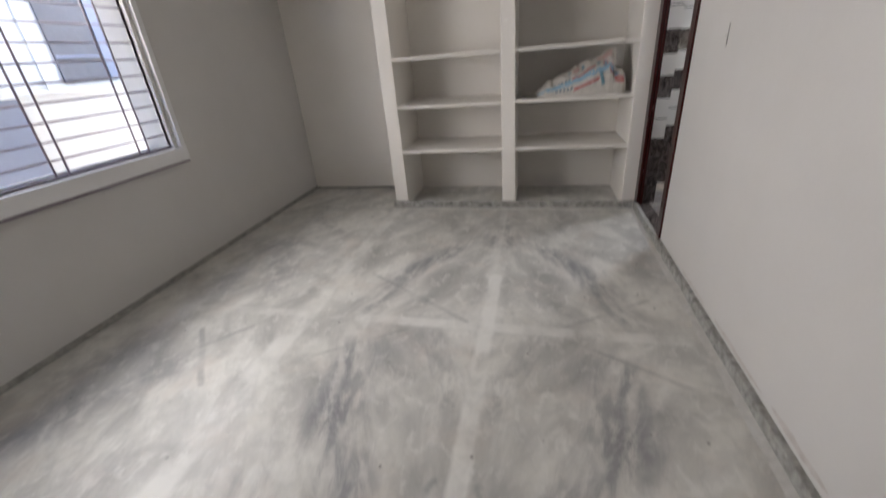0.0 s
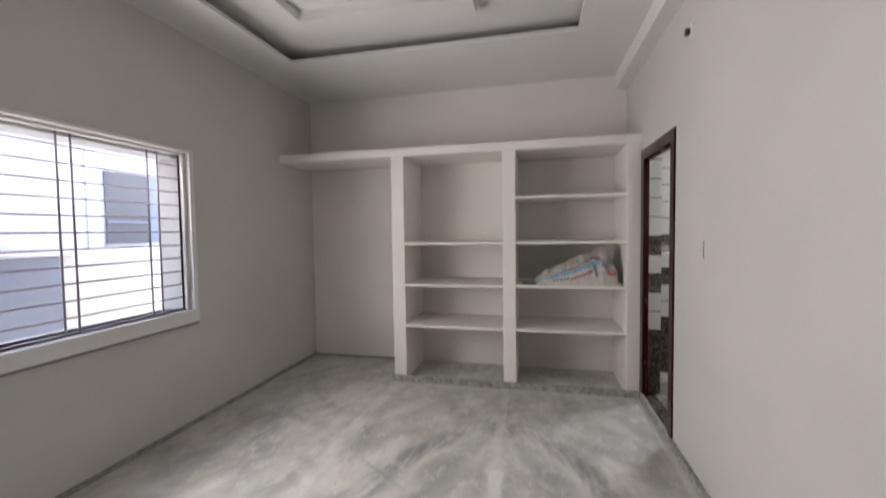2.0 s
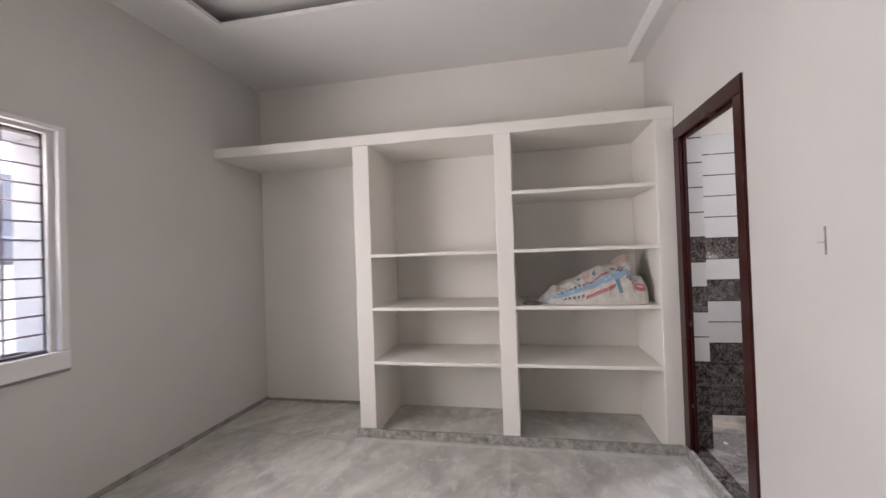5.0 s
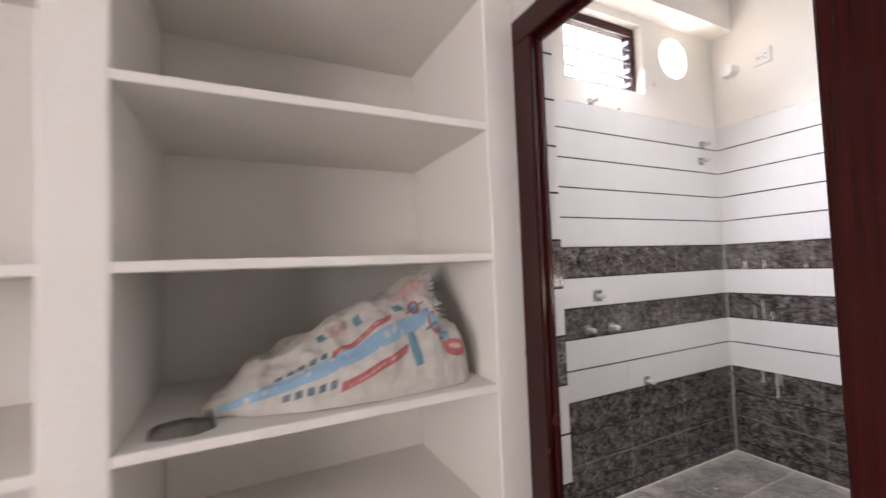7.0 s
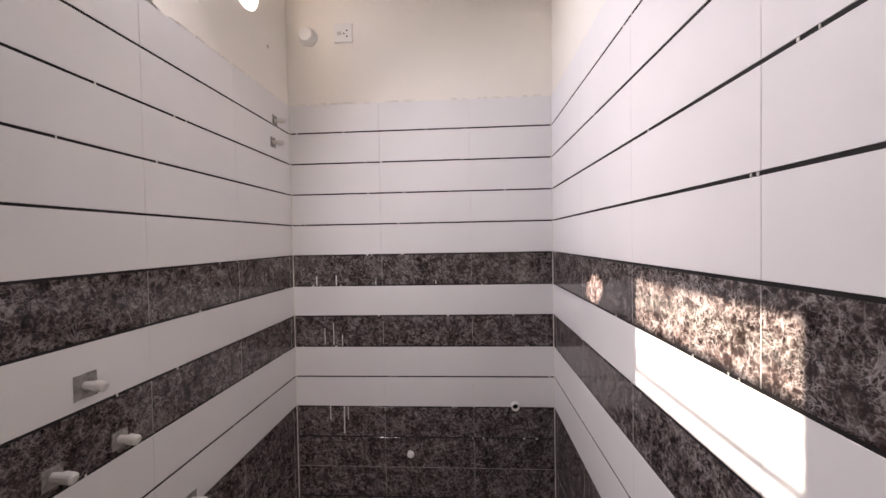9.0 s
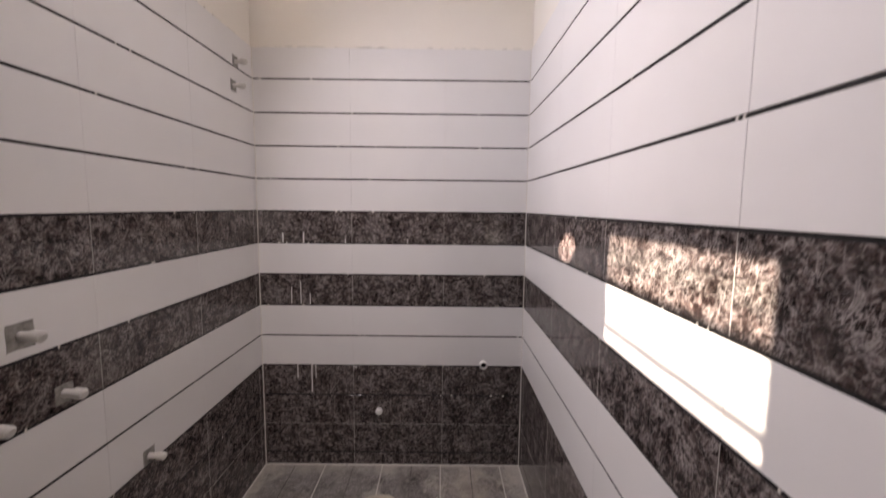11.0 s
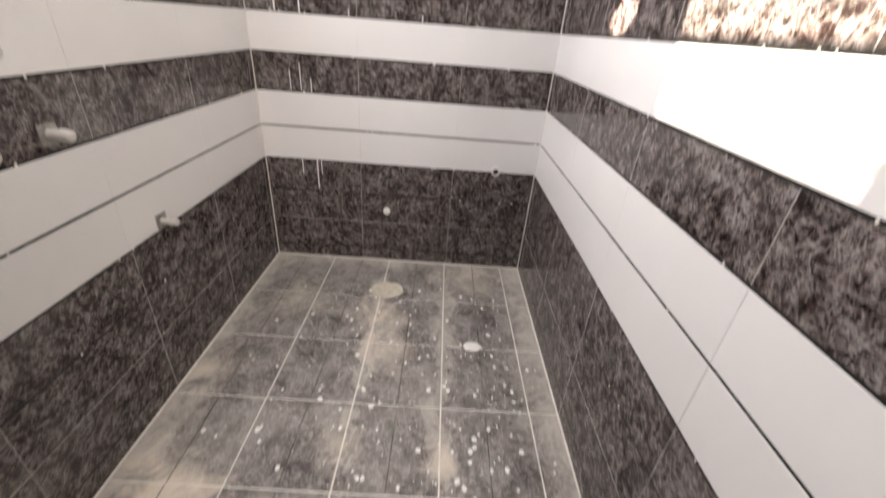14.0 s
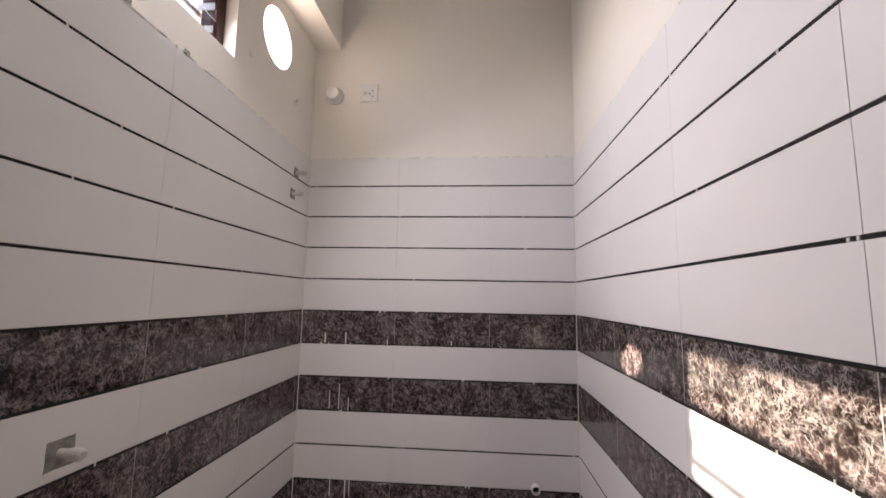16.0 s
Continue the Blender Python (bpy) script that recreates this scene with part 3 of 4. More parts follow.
for k in range(85):
    y0, y1 = YS + k * 0.06, YS + (k + 1) * 0.06
    vs = [bm.verts.new(q) for q in ((XE - 0.022, y0, 0.009), (XE - 0.022, y1, 0.009), (XE - 0.024 - foot[k + 1], y1, 0.0012), (XE - 0.024 - foot[k], y0, 0.0012))]
    bm.faces.new(vs)
bmesh.ops.remove_doubles(bm, verts=bm.verts[:], dist=0.0001)
part("cement_fillet", bm, M_FILLET, skirt, "pale cement worked along the foot")
for y, ln, z, h in ((1.62, 0.50, 0.10, 0.020), (2.02, 0.26, 0.092, 0.018), (2.34, 0.30, 0.096, 0.014), (2.8, 0.45, 0.088, 0.010), (3.35, 0.4, 0.085, 0.008)):
    bm = bmesh.new()
    rim = [bm.verts.new((XE - 0.0012, y + ln / 2 * math.cos(a) * (1 + 0.25 * noise.noise((3 * math.cos(a), 3 * math.sin(a), y))), z + h * math.sin(a) * (1 + 0.7 * noise.noise((4 * math.cos(a), 4 * math.sin(a), y + 5))))) for a in (2 * math.pi * k / 40 for k in range(40))]
    bm.faces.new(rim)
    part("mortar_smear", bm, M_SMEAR, wall_e, "brownish mortar smear on the paint")
structure("baseboard_west", plastered((XW - 0.002, XW + 0.007, YS, YN, 0, 0.036), 0.003, 0.07, 0.002), M_CEMENT, "thin rough cement strip along the wall base", "skirting")
structure("baseboard_north", plastered((XW + 0.008, -0.99, YN - 0.008, YN + 0.002, 0, 0.022), 0.003, 0.07, 0.002), M_CEMENT, "thin rough cement strip along the wall base", "skirting")
structure("threshold", plastered((XE + 0.003, 1.252, 3.982, 4.788, 0.02, 0.05), 0.001, 0.2, 0.003), M_GRANITE, "dark granite door threshold, dusty", "threshold")

# ---- door frame ----
door = thing("door_frame", "glossy dark red-brown varnished wooden door frame without a leaf", "door frame")
FX0, FXM, FX1 = 1.141, 1.162, 1.183
part("jamb", boxes((FX0, FXM, 4.70, 4.788, 0.05, 1.93), (FXM + 0.0005, FX1, 4.69, 4.788, 0.05, 1.93), bevel=0.005), M_WOOD, door)
part("jamb", boxes((FX0, FXM, 3.98, 4.058, 0.05, 1.93), (FXM + 0.0005, FX1, 3.98, 4.067, 0.05, 1.93), bevel=0.005), M_WOOD, door)
part("head", boxes((FX0, FXM, 3.98, 4.788, 1.9305, 2.012), (FXM + 0.0005, FX1, 3.98, 4.788, 1.912, 2.012), bevel=0.005), M_WOOD, door)
# No real cut: a black block paints the hole's shade.
part("latch_hole", boxes((FX0 - 0.002, FX0 + 0.01, 4.776, 4.784, 0.985, 1.003), bevel=0.001), M_HOLESHADE_PLASTIC, door)

# ---- bedroom window ----
win = thing("window_1", "white framed window opening with a painted iron grille", "window", kind="structure")
part("sill", boxes((XW - 0.2, XW + 0.035, WY0 - 0.06, WY1 + 0.07, 0.756, WZ0), bevel=0.005), M_WHITEPAINT, win, "thick white painted sill")
part("sill_edge", boxes((XW, XW + 0.028, WY0 - 0.06, WY1 + 0.07, 0.740, 0.756), bevel=0.002), M_BAR, win, "dark strip under the sill")
part("frame_side", boxes((XW - 0.02, XW + 0.03, WY1 + 0.03, WY1 + 0.07, WZ0, 1.99), bevel=0.004), M_WHITEPAINT, win)
part("frame_side", boxes((XW - 0.02, XW + 0.03, WY0 - 0.07, WY0 - 0.03, WZ0, 1.99), bevel=0.004), M_WHITEPAINT, win)
part("frame_top", boxes((XW - 0.02, XW + 0.03, WY0 - 0.07, WY1 + 0.07, 1.975, 2.0), bevel=0.004), M_WHITEPAINT, win)
GX = XW - 0.035
part("grille_frame", boxes((GX - 0.012, GX + 0.012, WY1, WY1 + 0.028, WZ0, 1.974), bevel=0.002), M_BAR, win)
part("grille_frame", boxes((GX - 0.012, GX + 0.012, WY0 - 0.028, WY0, WZ0, 1.974), bevel=0.002), M_BAR, win)
part("grille_frame", boxes((GX - 0.012, GX + 0.012, WY0, WY1, WZ0 + 0.001, WZ0 + 0.014), bevel=0.002), M_BAR, win)
part("grille_frame", boxes((GX - 0.012, GX + 0.012, WY0, WY1, 1.955, 1.974), bevel=0.002), M_BAR, win)
for i in range(11):
    z = 1.413 + (i - 5) * 0.0937
    if z < 1.94:
        part("grille_bar", tube([(GX, WY0, z), (GX, WY1, z)], 0.0052, 8), M_BAR, win)
for y in (1.34, 1.41, 1.855, 1.925, 2.375, 2.445, 2.894, 2.965, 3.416, 3.488):
    part("grille_upright", boxes((GX - 0.009, GX - 0.004, y - 0.005, y + 0.005, WZ0, 1.96)), M_BAR, win)
part("reveal", boxes((XW - 0.226, GX - 0.014, WY0 + 0.002, WY1 - 0.002, 1.935, 1.953)), M_WHITEPAINT, win)

# ---- outside ----
house = thing("neighbour_house", "white plastered neighbouring house wall with a grey opening", "house")
part("wall", boxes((-4.3, -3.9, -8, 14, -0.4, 5.2)), M_OUTWALL, house)
# Added out of view to keep direct sun out of the alley.
part("sun_blocking_wall", boxes((-3.898, -2.2, 9.0, 9.3, -0.398, 10.0)), M_OUTWALL, house)
part("pilaster", boxes((-3.9, -3.885, 4.28, 4.36, -0.4, 5.2), bevel=0.005), M_OUTWALL, house)
opening = part("window", boxes((-3.9, -3.88, 4.45, 4.90, 1.312, 2.045), bevel=0.004), M_OUTGREY, house, "grey shuttered opening")
part("shutter_rail", boxes((-3.88, -3.865, 4.452, 4.898, 1.52, 1.54), bevel=0.003), M_OUTBLUE, opening)
part("frame_post", boxes((-3.9, -3.872, 4.902, 5.04, 1.312, 2.045), bevel=0.004), M_OUTBLUE, house, "pale blue-grey window post")
fence = thing("compound_wall", "low white boundary wall, shade painted blue-grey on one stretch", "boundary wall")
part("coping", boxes((-3.62, -3.38, -8, 14, 1.235, 1.27), bevel=0.006), M_OUTWALL, fence)
# The south stretch is blue-grey to paint the shade on a white wall.
part("panel", boxes((-3.6, -3.4, -8, 3.70, -0.4, 1.2345), bevel=0.004), M_OUTBLUE, fence, "white section, its shade painted blue-grey")
part("panel", boxes((-3.6, -3.4, 3.701, 14, -0.4, 1.2345), bevel=0.004), M_OUTWALL, fence, "white painted section")
structure("ground", boxes((-400, 400, -400, 400, -0.6, -0.4)), M_GROUND, "bare grey cement ground outside", "ground")
structure("roof", boxes((XW - 0.4, BX1 + 0.4, YS - 0.4, 5.7, 3.2, 3.35)), M_CEMENT, "flat concrete roof slab", "roof")

# ---- bathroom window ----
bw = thing("window_2", "small high bathroom window, red-brown wooden frame with glass louvres", "window", kind="structure")
FY0, FY1 = 5.372, 5.432
M_BLADE_EDGE = plain("ground_glass_edge", (0.55, 0.62, 0.60), 0.3)
part("frame_side", boxes((BWX0, BWX0 + 0.045, FY0, FY1, BWZ0, BWZ1), bevel=0.004), M_WOOD, bw)
part("frame_side", boxes((BWX1 - 0.045, BWX1, FY0, FY1, BWZ0, BWZ1), bevel=0.004), M_WOOD, bw)
part("frame_rail", boxes((BWX0 + 0.0455, BWX1 - 0.0455, FY0, FY1, BWZ0, BWZ0 + 0.035), bevel=0.004), M_WOOD, bw)
part("frame_rail", boxes((BWX0 + 0.0455, BWX1 - 0.0455, FY0, FY1, BWZ1 - 0.045, BWZ1), bevel=0.004), M_WOOD, bw)
for i in range(4):
    z = BWZ0 + 0.075 + i * 0.083
    blade = bmesh.new()
    box(blade, BWX0 + 0.047, BWX1 - 0.047, -0.045, 0.045, -0.0025, 0.0025)
    bmesh.ops.transform(blade, matrix=pose(0, (FY0 + FY1) / 2 + 0.01, z, -42, 0, 0), verts=blade.verts[:])
    ob = part("louvre", blade, M_GLASS, bw, "clear glass louvre blade")
    edges = bmesh.new()
    for s in (-0.0465, 0.0465):
        box(edges, BWX0 + 0.047, BWX1 - 0.047, s - 0.0014, s + 0.0014, -0.004, 0.004)
    bmesh.ops.transform(edges, matrix=pose(0, (FY0 + FY1) / 2 + 0.01, z, -42, 0, 0), verts=edges.verts[:])
    part("blade_edge", edges, M_BLADE_EDGE, ob, "ground grey-green glass edge")
    part("louvre_clip", boxes((BWX1 - 0.049, BWX1 - 0.045, FY0 + 0.01, FY1 + 0.01, z - 0.012, z + 0.012)), M_METAL, bw)
# Two added rods that only cast lines across the sun patch.
for z in (2.36, 2.47):
    part("shadow_line_rod", tube([(BWX0 + 0.02, FY1 + 0.02, z), (BWX1 - 0.02, FY1 + 0.02, z)], 0.007, 8), M_BAR, bw)

# ---- bathroom tiles ----
PITCH = 0.1525
LINES = [BF, 0.1100, 0.2625, 0.4150, 0.5675, 0.72, 0.8725, 1.025, 1.1775, 1.33, 1.4825, 1.635, 1.7875, 1.94, 2.082]
KIND = "DDDDWWDWDWWWWW"


def tile_mesh(w, h, t, material):
    me = bpy.data.meshes.new("tile")
    bm = boxes((0, w, 0, t, 0, h), bevel=0.0005, segments=1)
    bmesh.ops.recalc_face_normals(bm, faces=bm.faces[:])
    bm.to_mesh(me)
    bm.free()
    me.materials.append(material)
    return me


TILES = {}


def tile(w, h, t, material, parent, m):
    key = (round(w, 4), round(h, 4), t, material.name)
    if key not in TILES:
        TILES[key] = tile_mesh(w, h, t, material)
    ob = new("tile", TILES[key])
    ob.parent = parent
    ob.matrix_basis = m


def tiled(parent, joints, place, name, top=None):
    """Rows of tiles between the joints; place(u, z) gives the pose of a tile's lower corner. Black joint strips lie behind."""
    strips, pale = bmesh.new(), bmesh.new()
    for k, (z0, z1) in enumerate(zip(LINES, LINES[1:])):
        if top and z0 > top - 0.02:
            break
        z1 = min(z1, top or z1)
        mat = M_DARK if KIND[k] == "D" else M_WHITE
        lo = 0.0008 if k in (0, 2) else 0.0034
        hi = 0.0008 if k == 1 else 0.0034
        for u0, u1 in zip(joints, joints[1:]):
            tile(u1 - u0 - 0.0009, z1 - z0 - lo - hi, TH, mat, parent, place(u0 + 0.0002, z0 + lo))
            if KIND[k] == "D" and u0 != joints[0]:
                box(pale, u0 - 0.0008, u0 + 0.0008, -0.0003, TH, z0 + lo, z1 - hi)
        if k > 0 and k != 2:
            box(strips, joints[0], joints[-1], TH * 0.12, TH, z0 - 0.0033, z0 + 0.0033)
    bmesh.ops.transform(strips, matrix=place(0, 0), verts=strips.verts[:])
    part("black_joint", strips, M_BLACK, parent)["kind"] = "stuff"
    if pale.verts:
        box(pale, joints[0], joints[-1], -0.0002, TH, 0.2625 - 0.0008, 0.2625 + 0.0008)
        bmesh.ops.transform(pale, matrix=place(0, 0), verts=pale.verts[:])
        part("pale_joint", pale, M_THINGROUT, parent)["kind"] = "stuff"


TH = 0.009
tiled(wall_bn, [BX0, 1.765, 2.212, 2.657, 3.101, BX1 - TH - 0.002], lambda u, z: pose(u, BY1 - TH, z), "north")
tiled(wall_be, [BY0 + TH + 0.002, 4.424, 4.868, BY1 - TH - 0.002], lambda u, z: Matrix.Translation((BX1 - TH, u, z)) @ Matrix(((0, 1, 0, 0), (1, 0, 0, 0), (0, 0, 1, 0), (0, 0, 0, 1))), "east")
tiled(wall_bs, [1.184, 1.29, 1.74, 2.187, 2.635, 3.081, BX1 - TH - 0.002], lambda u, z: Matrix.Translation((u, BY0 + TH, z)) @ Matrix.Diagonal((1, -1, 1, 1)), "south")
tiled(wall_e, [1.184, BX0 + TH], lambda u, z: pose(u, 4.78, z), "reveal", 1.99)
tiled(wall_e, [4.792, BY1 - TH - 0.002], lambda u, z: Matrix.Translation((BX0 + TH, u, z)) @ Matrix(((0, -1, 0, 0), (1, 0, 0, 0), (0, 0, 1, 0), (0, 0, 0, 1))), "west")

FLOORX = [1.255, 1.593, 1.89, 2.19, 2.492, 2.797, BX1 - TH]
FLOORY = [BY0 + TH, 4.13, 4.43, 4.725, 5.015, BY1 - TH]
floor_meshes = {}
for x0, x1 in zip(FLOORX, FLOORX[1:]):
    for y0, y1 in zip(FLOORY, FLOORY[1:]):
        w, h = x1 - x0 - 0.005, y1 - y0 - 0.005
        key = (round(w, 3), round(h, 3))
        if key not in floor_meshes:
            bmf = boxes((0, w, 0, h / 2 - 0.0018, -0.012, 0), (0, w, h / 2 + 0.0018, h, -0.012, 0), bevel=0.0012, segments=1) if h > 0.15 else boxes((0, w, 0, h, -0.012, 0), bevel=0.0012, segments=1)
            old = set(bmf.faces)
            box(bmf, 0.001, w - 0.001, 0.001, h - 0.001, -0.0115, -0.0014)
            for f in bmf.faces:
                f.material_index = 0 if f in old else 1
            me = bpy.data.meshes.new("floor_tile")
            bmesh.ops.recalc_face_normals(bmf, faces=bmf.faces[:])
            bmf.to_mesh(me)
            bmf.free()
            me.materials.append(M_DARKFLOOR)
            me.materials.append(M_DUSTJOINT)
            floor_meshes[key] = me
        ob = new("floor_tile", floor_meshes[key])
        ob.parent = floor_b
        ob.matrix_basis = Matrix.Translation((x0 + 0.0025, y0 + 0.0025, BF))


# ---- bathroom fittings ----
def stub(at, out, hole=0.035, length=0.05, radius=0.012, label="grey plastic water pipe stub in a chipped square hole"):
    """A capped pipe end that sticks out of a chipped hole in the tiles."""
    p = thing("pipe_stub", label, "pipe", "unfinished water points")
    at, out = Vector(at), Vector(out)
    turn = out.to_track_quat("Y", "Z").to_matrix().to_4x4()
    m = Matrix.Translation(at) @ turn
    bm = bmesh.new()
    n = 16
    ring = [bm.verts.new((hole * (1 + 0.12 * random.random()) * max(-1, min(1, 1.9 * math.cos(2 * math.pi * (k + 0.5) / n))), 0.0012, hole * (1 + 0.12 * random.random()) * max(-1, min(1, 1.9 * math.sin(2 * math.pi * (k + 0.5) / n))))) for k in range(n)]
    back = [bm.verts.new((v.co.x, -0.004, v.co.z)) for v in ring]
    bm.faces.new(ring)
    for k in range(n):
        bm.faces.new((ring[k], ring[(k + 1) % n], back[(k + 1) % n], back[k]))
    bmesh.ops.transform(bm, matrix=m, verts=bm.verts[:])
    part("mortar_patch", bm, M_HOLE, p, "rough grey mortar patch")
    bm = tube([(0, 0, 0), (0, length * 0.5, 0), (0, length * 0.52, 0), (0, length * 0.93, -0.002), (0, length, -0.003)], [radius * 0.9, radius * 0.9, radius * 1.2, radius * 1.15, radius * 0.8], 14)
    bmesh.ops.transform(bm, matrix=m, verts=bm.verts[:])
    part("pipe", bm, M_PIPE, p, smooth=False)
    return p


face = BY1 - TH
for x, z, hole, rad in ((2.02, 1.078, 0.027, 0.011), (1.94, 0.912, 0.021, 0.011), (2.105, 0.912, 0.021, 0.011), (2.355, 0.594, 0.022, 0.010), (2.985, 1.962, 0.022, 0.010), (2.962, 1.857, 0.022, 0.010), (2.05, 2.105, 0.018, 0.009)):
    stub((x, face if z < 2.08 else BY1, z), (0, -1, 0), hole, 0.05, rad)

outlet = thing("waste_outlet", "white plastic pipe mouth in the dark tiles", "pipe")
bm = bmesh.new()
rings = []
for r, d in ((0.020, 0.0), (0.020, 0.022), (0.015, 0.024), (0.014, 0.004)):
    rings.append([bm.verts.new((BX1 - TH - d, 4.222 + r * math.cos(2 * math.pi * k / 20), 0.579 + r * math.sin(2 * math.pi * k / 20))) for k in range(20)])
for a, b in zip(rings, rings[1:]):
    for k in range(20):
        bm.faces.new((a[k], a[(k + 1) % 20], b[(k + 1) % 20], b[k]))
part("rim", bm, M_SWITCH, outlet)
# A black plate paints the shade inside the pipe mouth.
bm = bmesh.new()
bm.faces.new([bm.verts.new((BX1 - TH - 0.005, 4.222 + 0.015 * math.cos(2 * math.pi * k / 20), 0.579 + 0.015 * math.sin(2 * math.pi * k / 20))) for k in range(20)])
bmesh.ops.extrude_face_region(bm, geom=bm.faces[:])
part("bore", bm, M_HOLESHADE_PLASTIC, outlet, "inside of the pipe, its shade painted black")


def disc(at, axis, profile, sides=24):
    """A turned shape: pairs of radius and distance along the axis."""
    bm = bmesh.new()
    m = Matrix.Translation(at) @ Vector(axis).to_track_quat("Z", "Y").to_matrix().to_4x4()
    rs = [[bm.verts.new(m @ Vector((r * math.cos(2 * math.pi * k / sides), r * math.sin(2 * math.pi * k / sides), d))) for k in range(sides)] for r, d in profile]
    for a, b in zip(rs, rs[1:]):
        for k in range(sides):
            bm.faces.new((a[k], a[(k + 1) % sides], b[(k + 1) % sides], b[k]))
    bm.faces.new(rs[0])
    bm.faces.new(rs[-1])
    return bm


plug = tagged(part("plug", disc((BX1 - TH, 4.742, 0.332), (-1, 0, 0), ((0.017, 0), (0.017, 0.012), (0.012, 0.018), (0.004, 0.02))), M_SWITCH), "small white plastic plug on the dark tiles", "plug")
holder = thing("lamp_holder", "round white ceramic batten lamp holder on the wall", "lamp holder")
part("base", disc((BX1, 5.215, 2.415), (-1, 0, 0), ((0.046, 0), (0.046, 0.012), (0.040, 0.018), (0.036, 0.036), (0.031, 0.044))), M_SWITCH, holder)
part("contact", disc((BX1 - 0.0381, 5.215, 2.415), (-1, 0, 0), ((0.006, 0), (0.005, 0.002))), M_HOLESHADE_PLASTIC, holder)
plate = thing("socket_outlet", "square white plastic socket plate with switch", "socket")
part("plate", boxes((BX1 - 0.011, BX1, 4.99, 5.083, 2.381, 2.473), bevel=0.003), M_SWITCH, plate)
part("rocker", boxes((BX1 - 0.014, BX1 - 0.0112, 5.045, 5.066, 2.415, 2.432), bevel=0.001), M_PIPE, plate)
# Black discs paint the shade of the pin holes.
for y, z in ((5.017, 2.437), (5.017, 2.408), (5.032, 2.422)):
    part("pin_hole", disc((BX1 - 0.0112, y, z), (-1, 0, 0), ((0.004, 0), (0.004, 0.0006)), 10), M_HOLESHADE_PLASTIC, plate)

# bedroom wall: lamp point and a cut for a switch box
point = thing("wall_lamp_point", "white plastic conduit box with a black open mouth", "lamp point")
part("box", boxes((XE - 0.014, XE + 0.002, 3.70, 3.76, 2.435, 2.50), bevel=0.004), M_SWITCH, point)
part("mouth", disc((XE - 0.0142, 3.742, 2.464), (-1, 0, 0), ((0.020, 0), (0.020, 0.018), (0.013, 0.019))), M_HOLESHADE_PLASTIC, point)
part("box_scar", boxes((XE - 0.003, XE + 0.001, 3.535, 3.541, 1.235, 1.325), (XE - 0.002, XE + 0.001, 3.541, 3.575, 1.274, 1.277), bevel=0.001), M_CEMENT).parent = wall_e

rod = thing("fan_rod", "bare grey metal ceiling fan rod with a wire end", "fan rod")
part("pipe", tube([(-0.567, 3.10, TRAY), (-0.567, 3.10, 2.60)], 0.010, 12), M_PIPE, rod)
part("wire", tube([(-0.567, 3.10, 2.60), (-0.566, 3.10, 2.575), (-0.570, 3.102, 2.545)], 0.005, 8), M_HOLESHADE_PLASTIC, rod, "black wire end")
part("canopy", disc((-0.567, 3.10, TRAY), (0, 0, -1), ((0.03, 0), (0.03, 0.006), (0.012, 0.02))), M_SWITCH, rod)


# ---- paint drips, joint filler, splashes ----
def scatter(name, count, place, size, material, label, category):
    bm = bmesh.new()
    for _ in range(count):
        c, r, n = place(), size(), random.randint(6, 9)
        s = random.uniform(0.6, 1.0)
        a0 = random.random() * 6.28
        low = [bm.verts.new(c + Vector((r * math.cos(a0 + 6.28 * k / n) * random.uniform(0.75, 1.1), s * r * math.sin(a0 + 6.28 * k / n) * random.uniform(0.75, 1.1), 0))) for k in range(n)]
        top = bm.verts.new(c + Vector((0, 0, min(0.004, r * 0.25))))
        for k in range(n):
            bm.faces.new((low[k], low[(k + 1) % n], top))
    return tagged(part(name, bm, material), label, category, kind="stuff")


def splash_place():
    if random.random() < 0.3:
        return Vector((random.gauss(2.25, 0.32), random.gauss(4.27, 0.10), BF + 0.0008))
    return Vector((random.uniform(1.35, 2.9), random.triangular(4.1, 5.2, 4.6), BF + 0.0008))


def splash_size():
    return 0.0014 + 0.0105 * random.random() ** 6


scatter("paint_splashes", 900, splash_place, splash_size, M_SPLASH, "dried white paint splashes on the floor tiles", "paint splashes")


def mound(name, at, rx, ry, h, material, label, category):
    bm = bmesh.new()
    rings = []
    for f, z in ((1.0, 0.0), (0.8, 0.6), (0.45, 0.95)):
        rings.append([bm.verts.new((at[0] + rx * f * math.cos(a) * (1 + 0.22 * noise.noise((math.cos(a) * 2 + at[0], math.sin(a) * 2, f))), at[1] + ry * f * math.sin(a) * (1 + 0.22 * noise.noise((math.cos(a) * 2, math.sin(a) * 2 + at[1], 3))), at[2] + h * z)) for a in (2 * math.pi * k / 28 for k in range(28))])
    for a, b in zip(rings, rings[1:]):
        for k in range(28):
            bm.faces.new((a[k], a[(k + 1) % 28], b[(k + 1) % 28], b[k]))
    bm.faces.new(rings[-1])
    return tagged(part(name, bm, material, smooth=True), label, category)


mound("cement_patch", (2.86, 4.70, BF), 0.065, 0.075, 0.006, M_SAND, "pale sand-cement patch over the floor drain", "cement patch")
mound("putty_lump", (2.50, 4.31, BF), 0.028, 0.034, 0.009, M_SPLASH, "dried white putty lump on the floor tiles", "putty")
mound("putty_lump", (1.40, 4.87, BF), 0.012, 0.02, 0.004, M_SPLASH, "dried white putty lump on the floor tiles", "putty")

bm = bmesh.new()
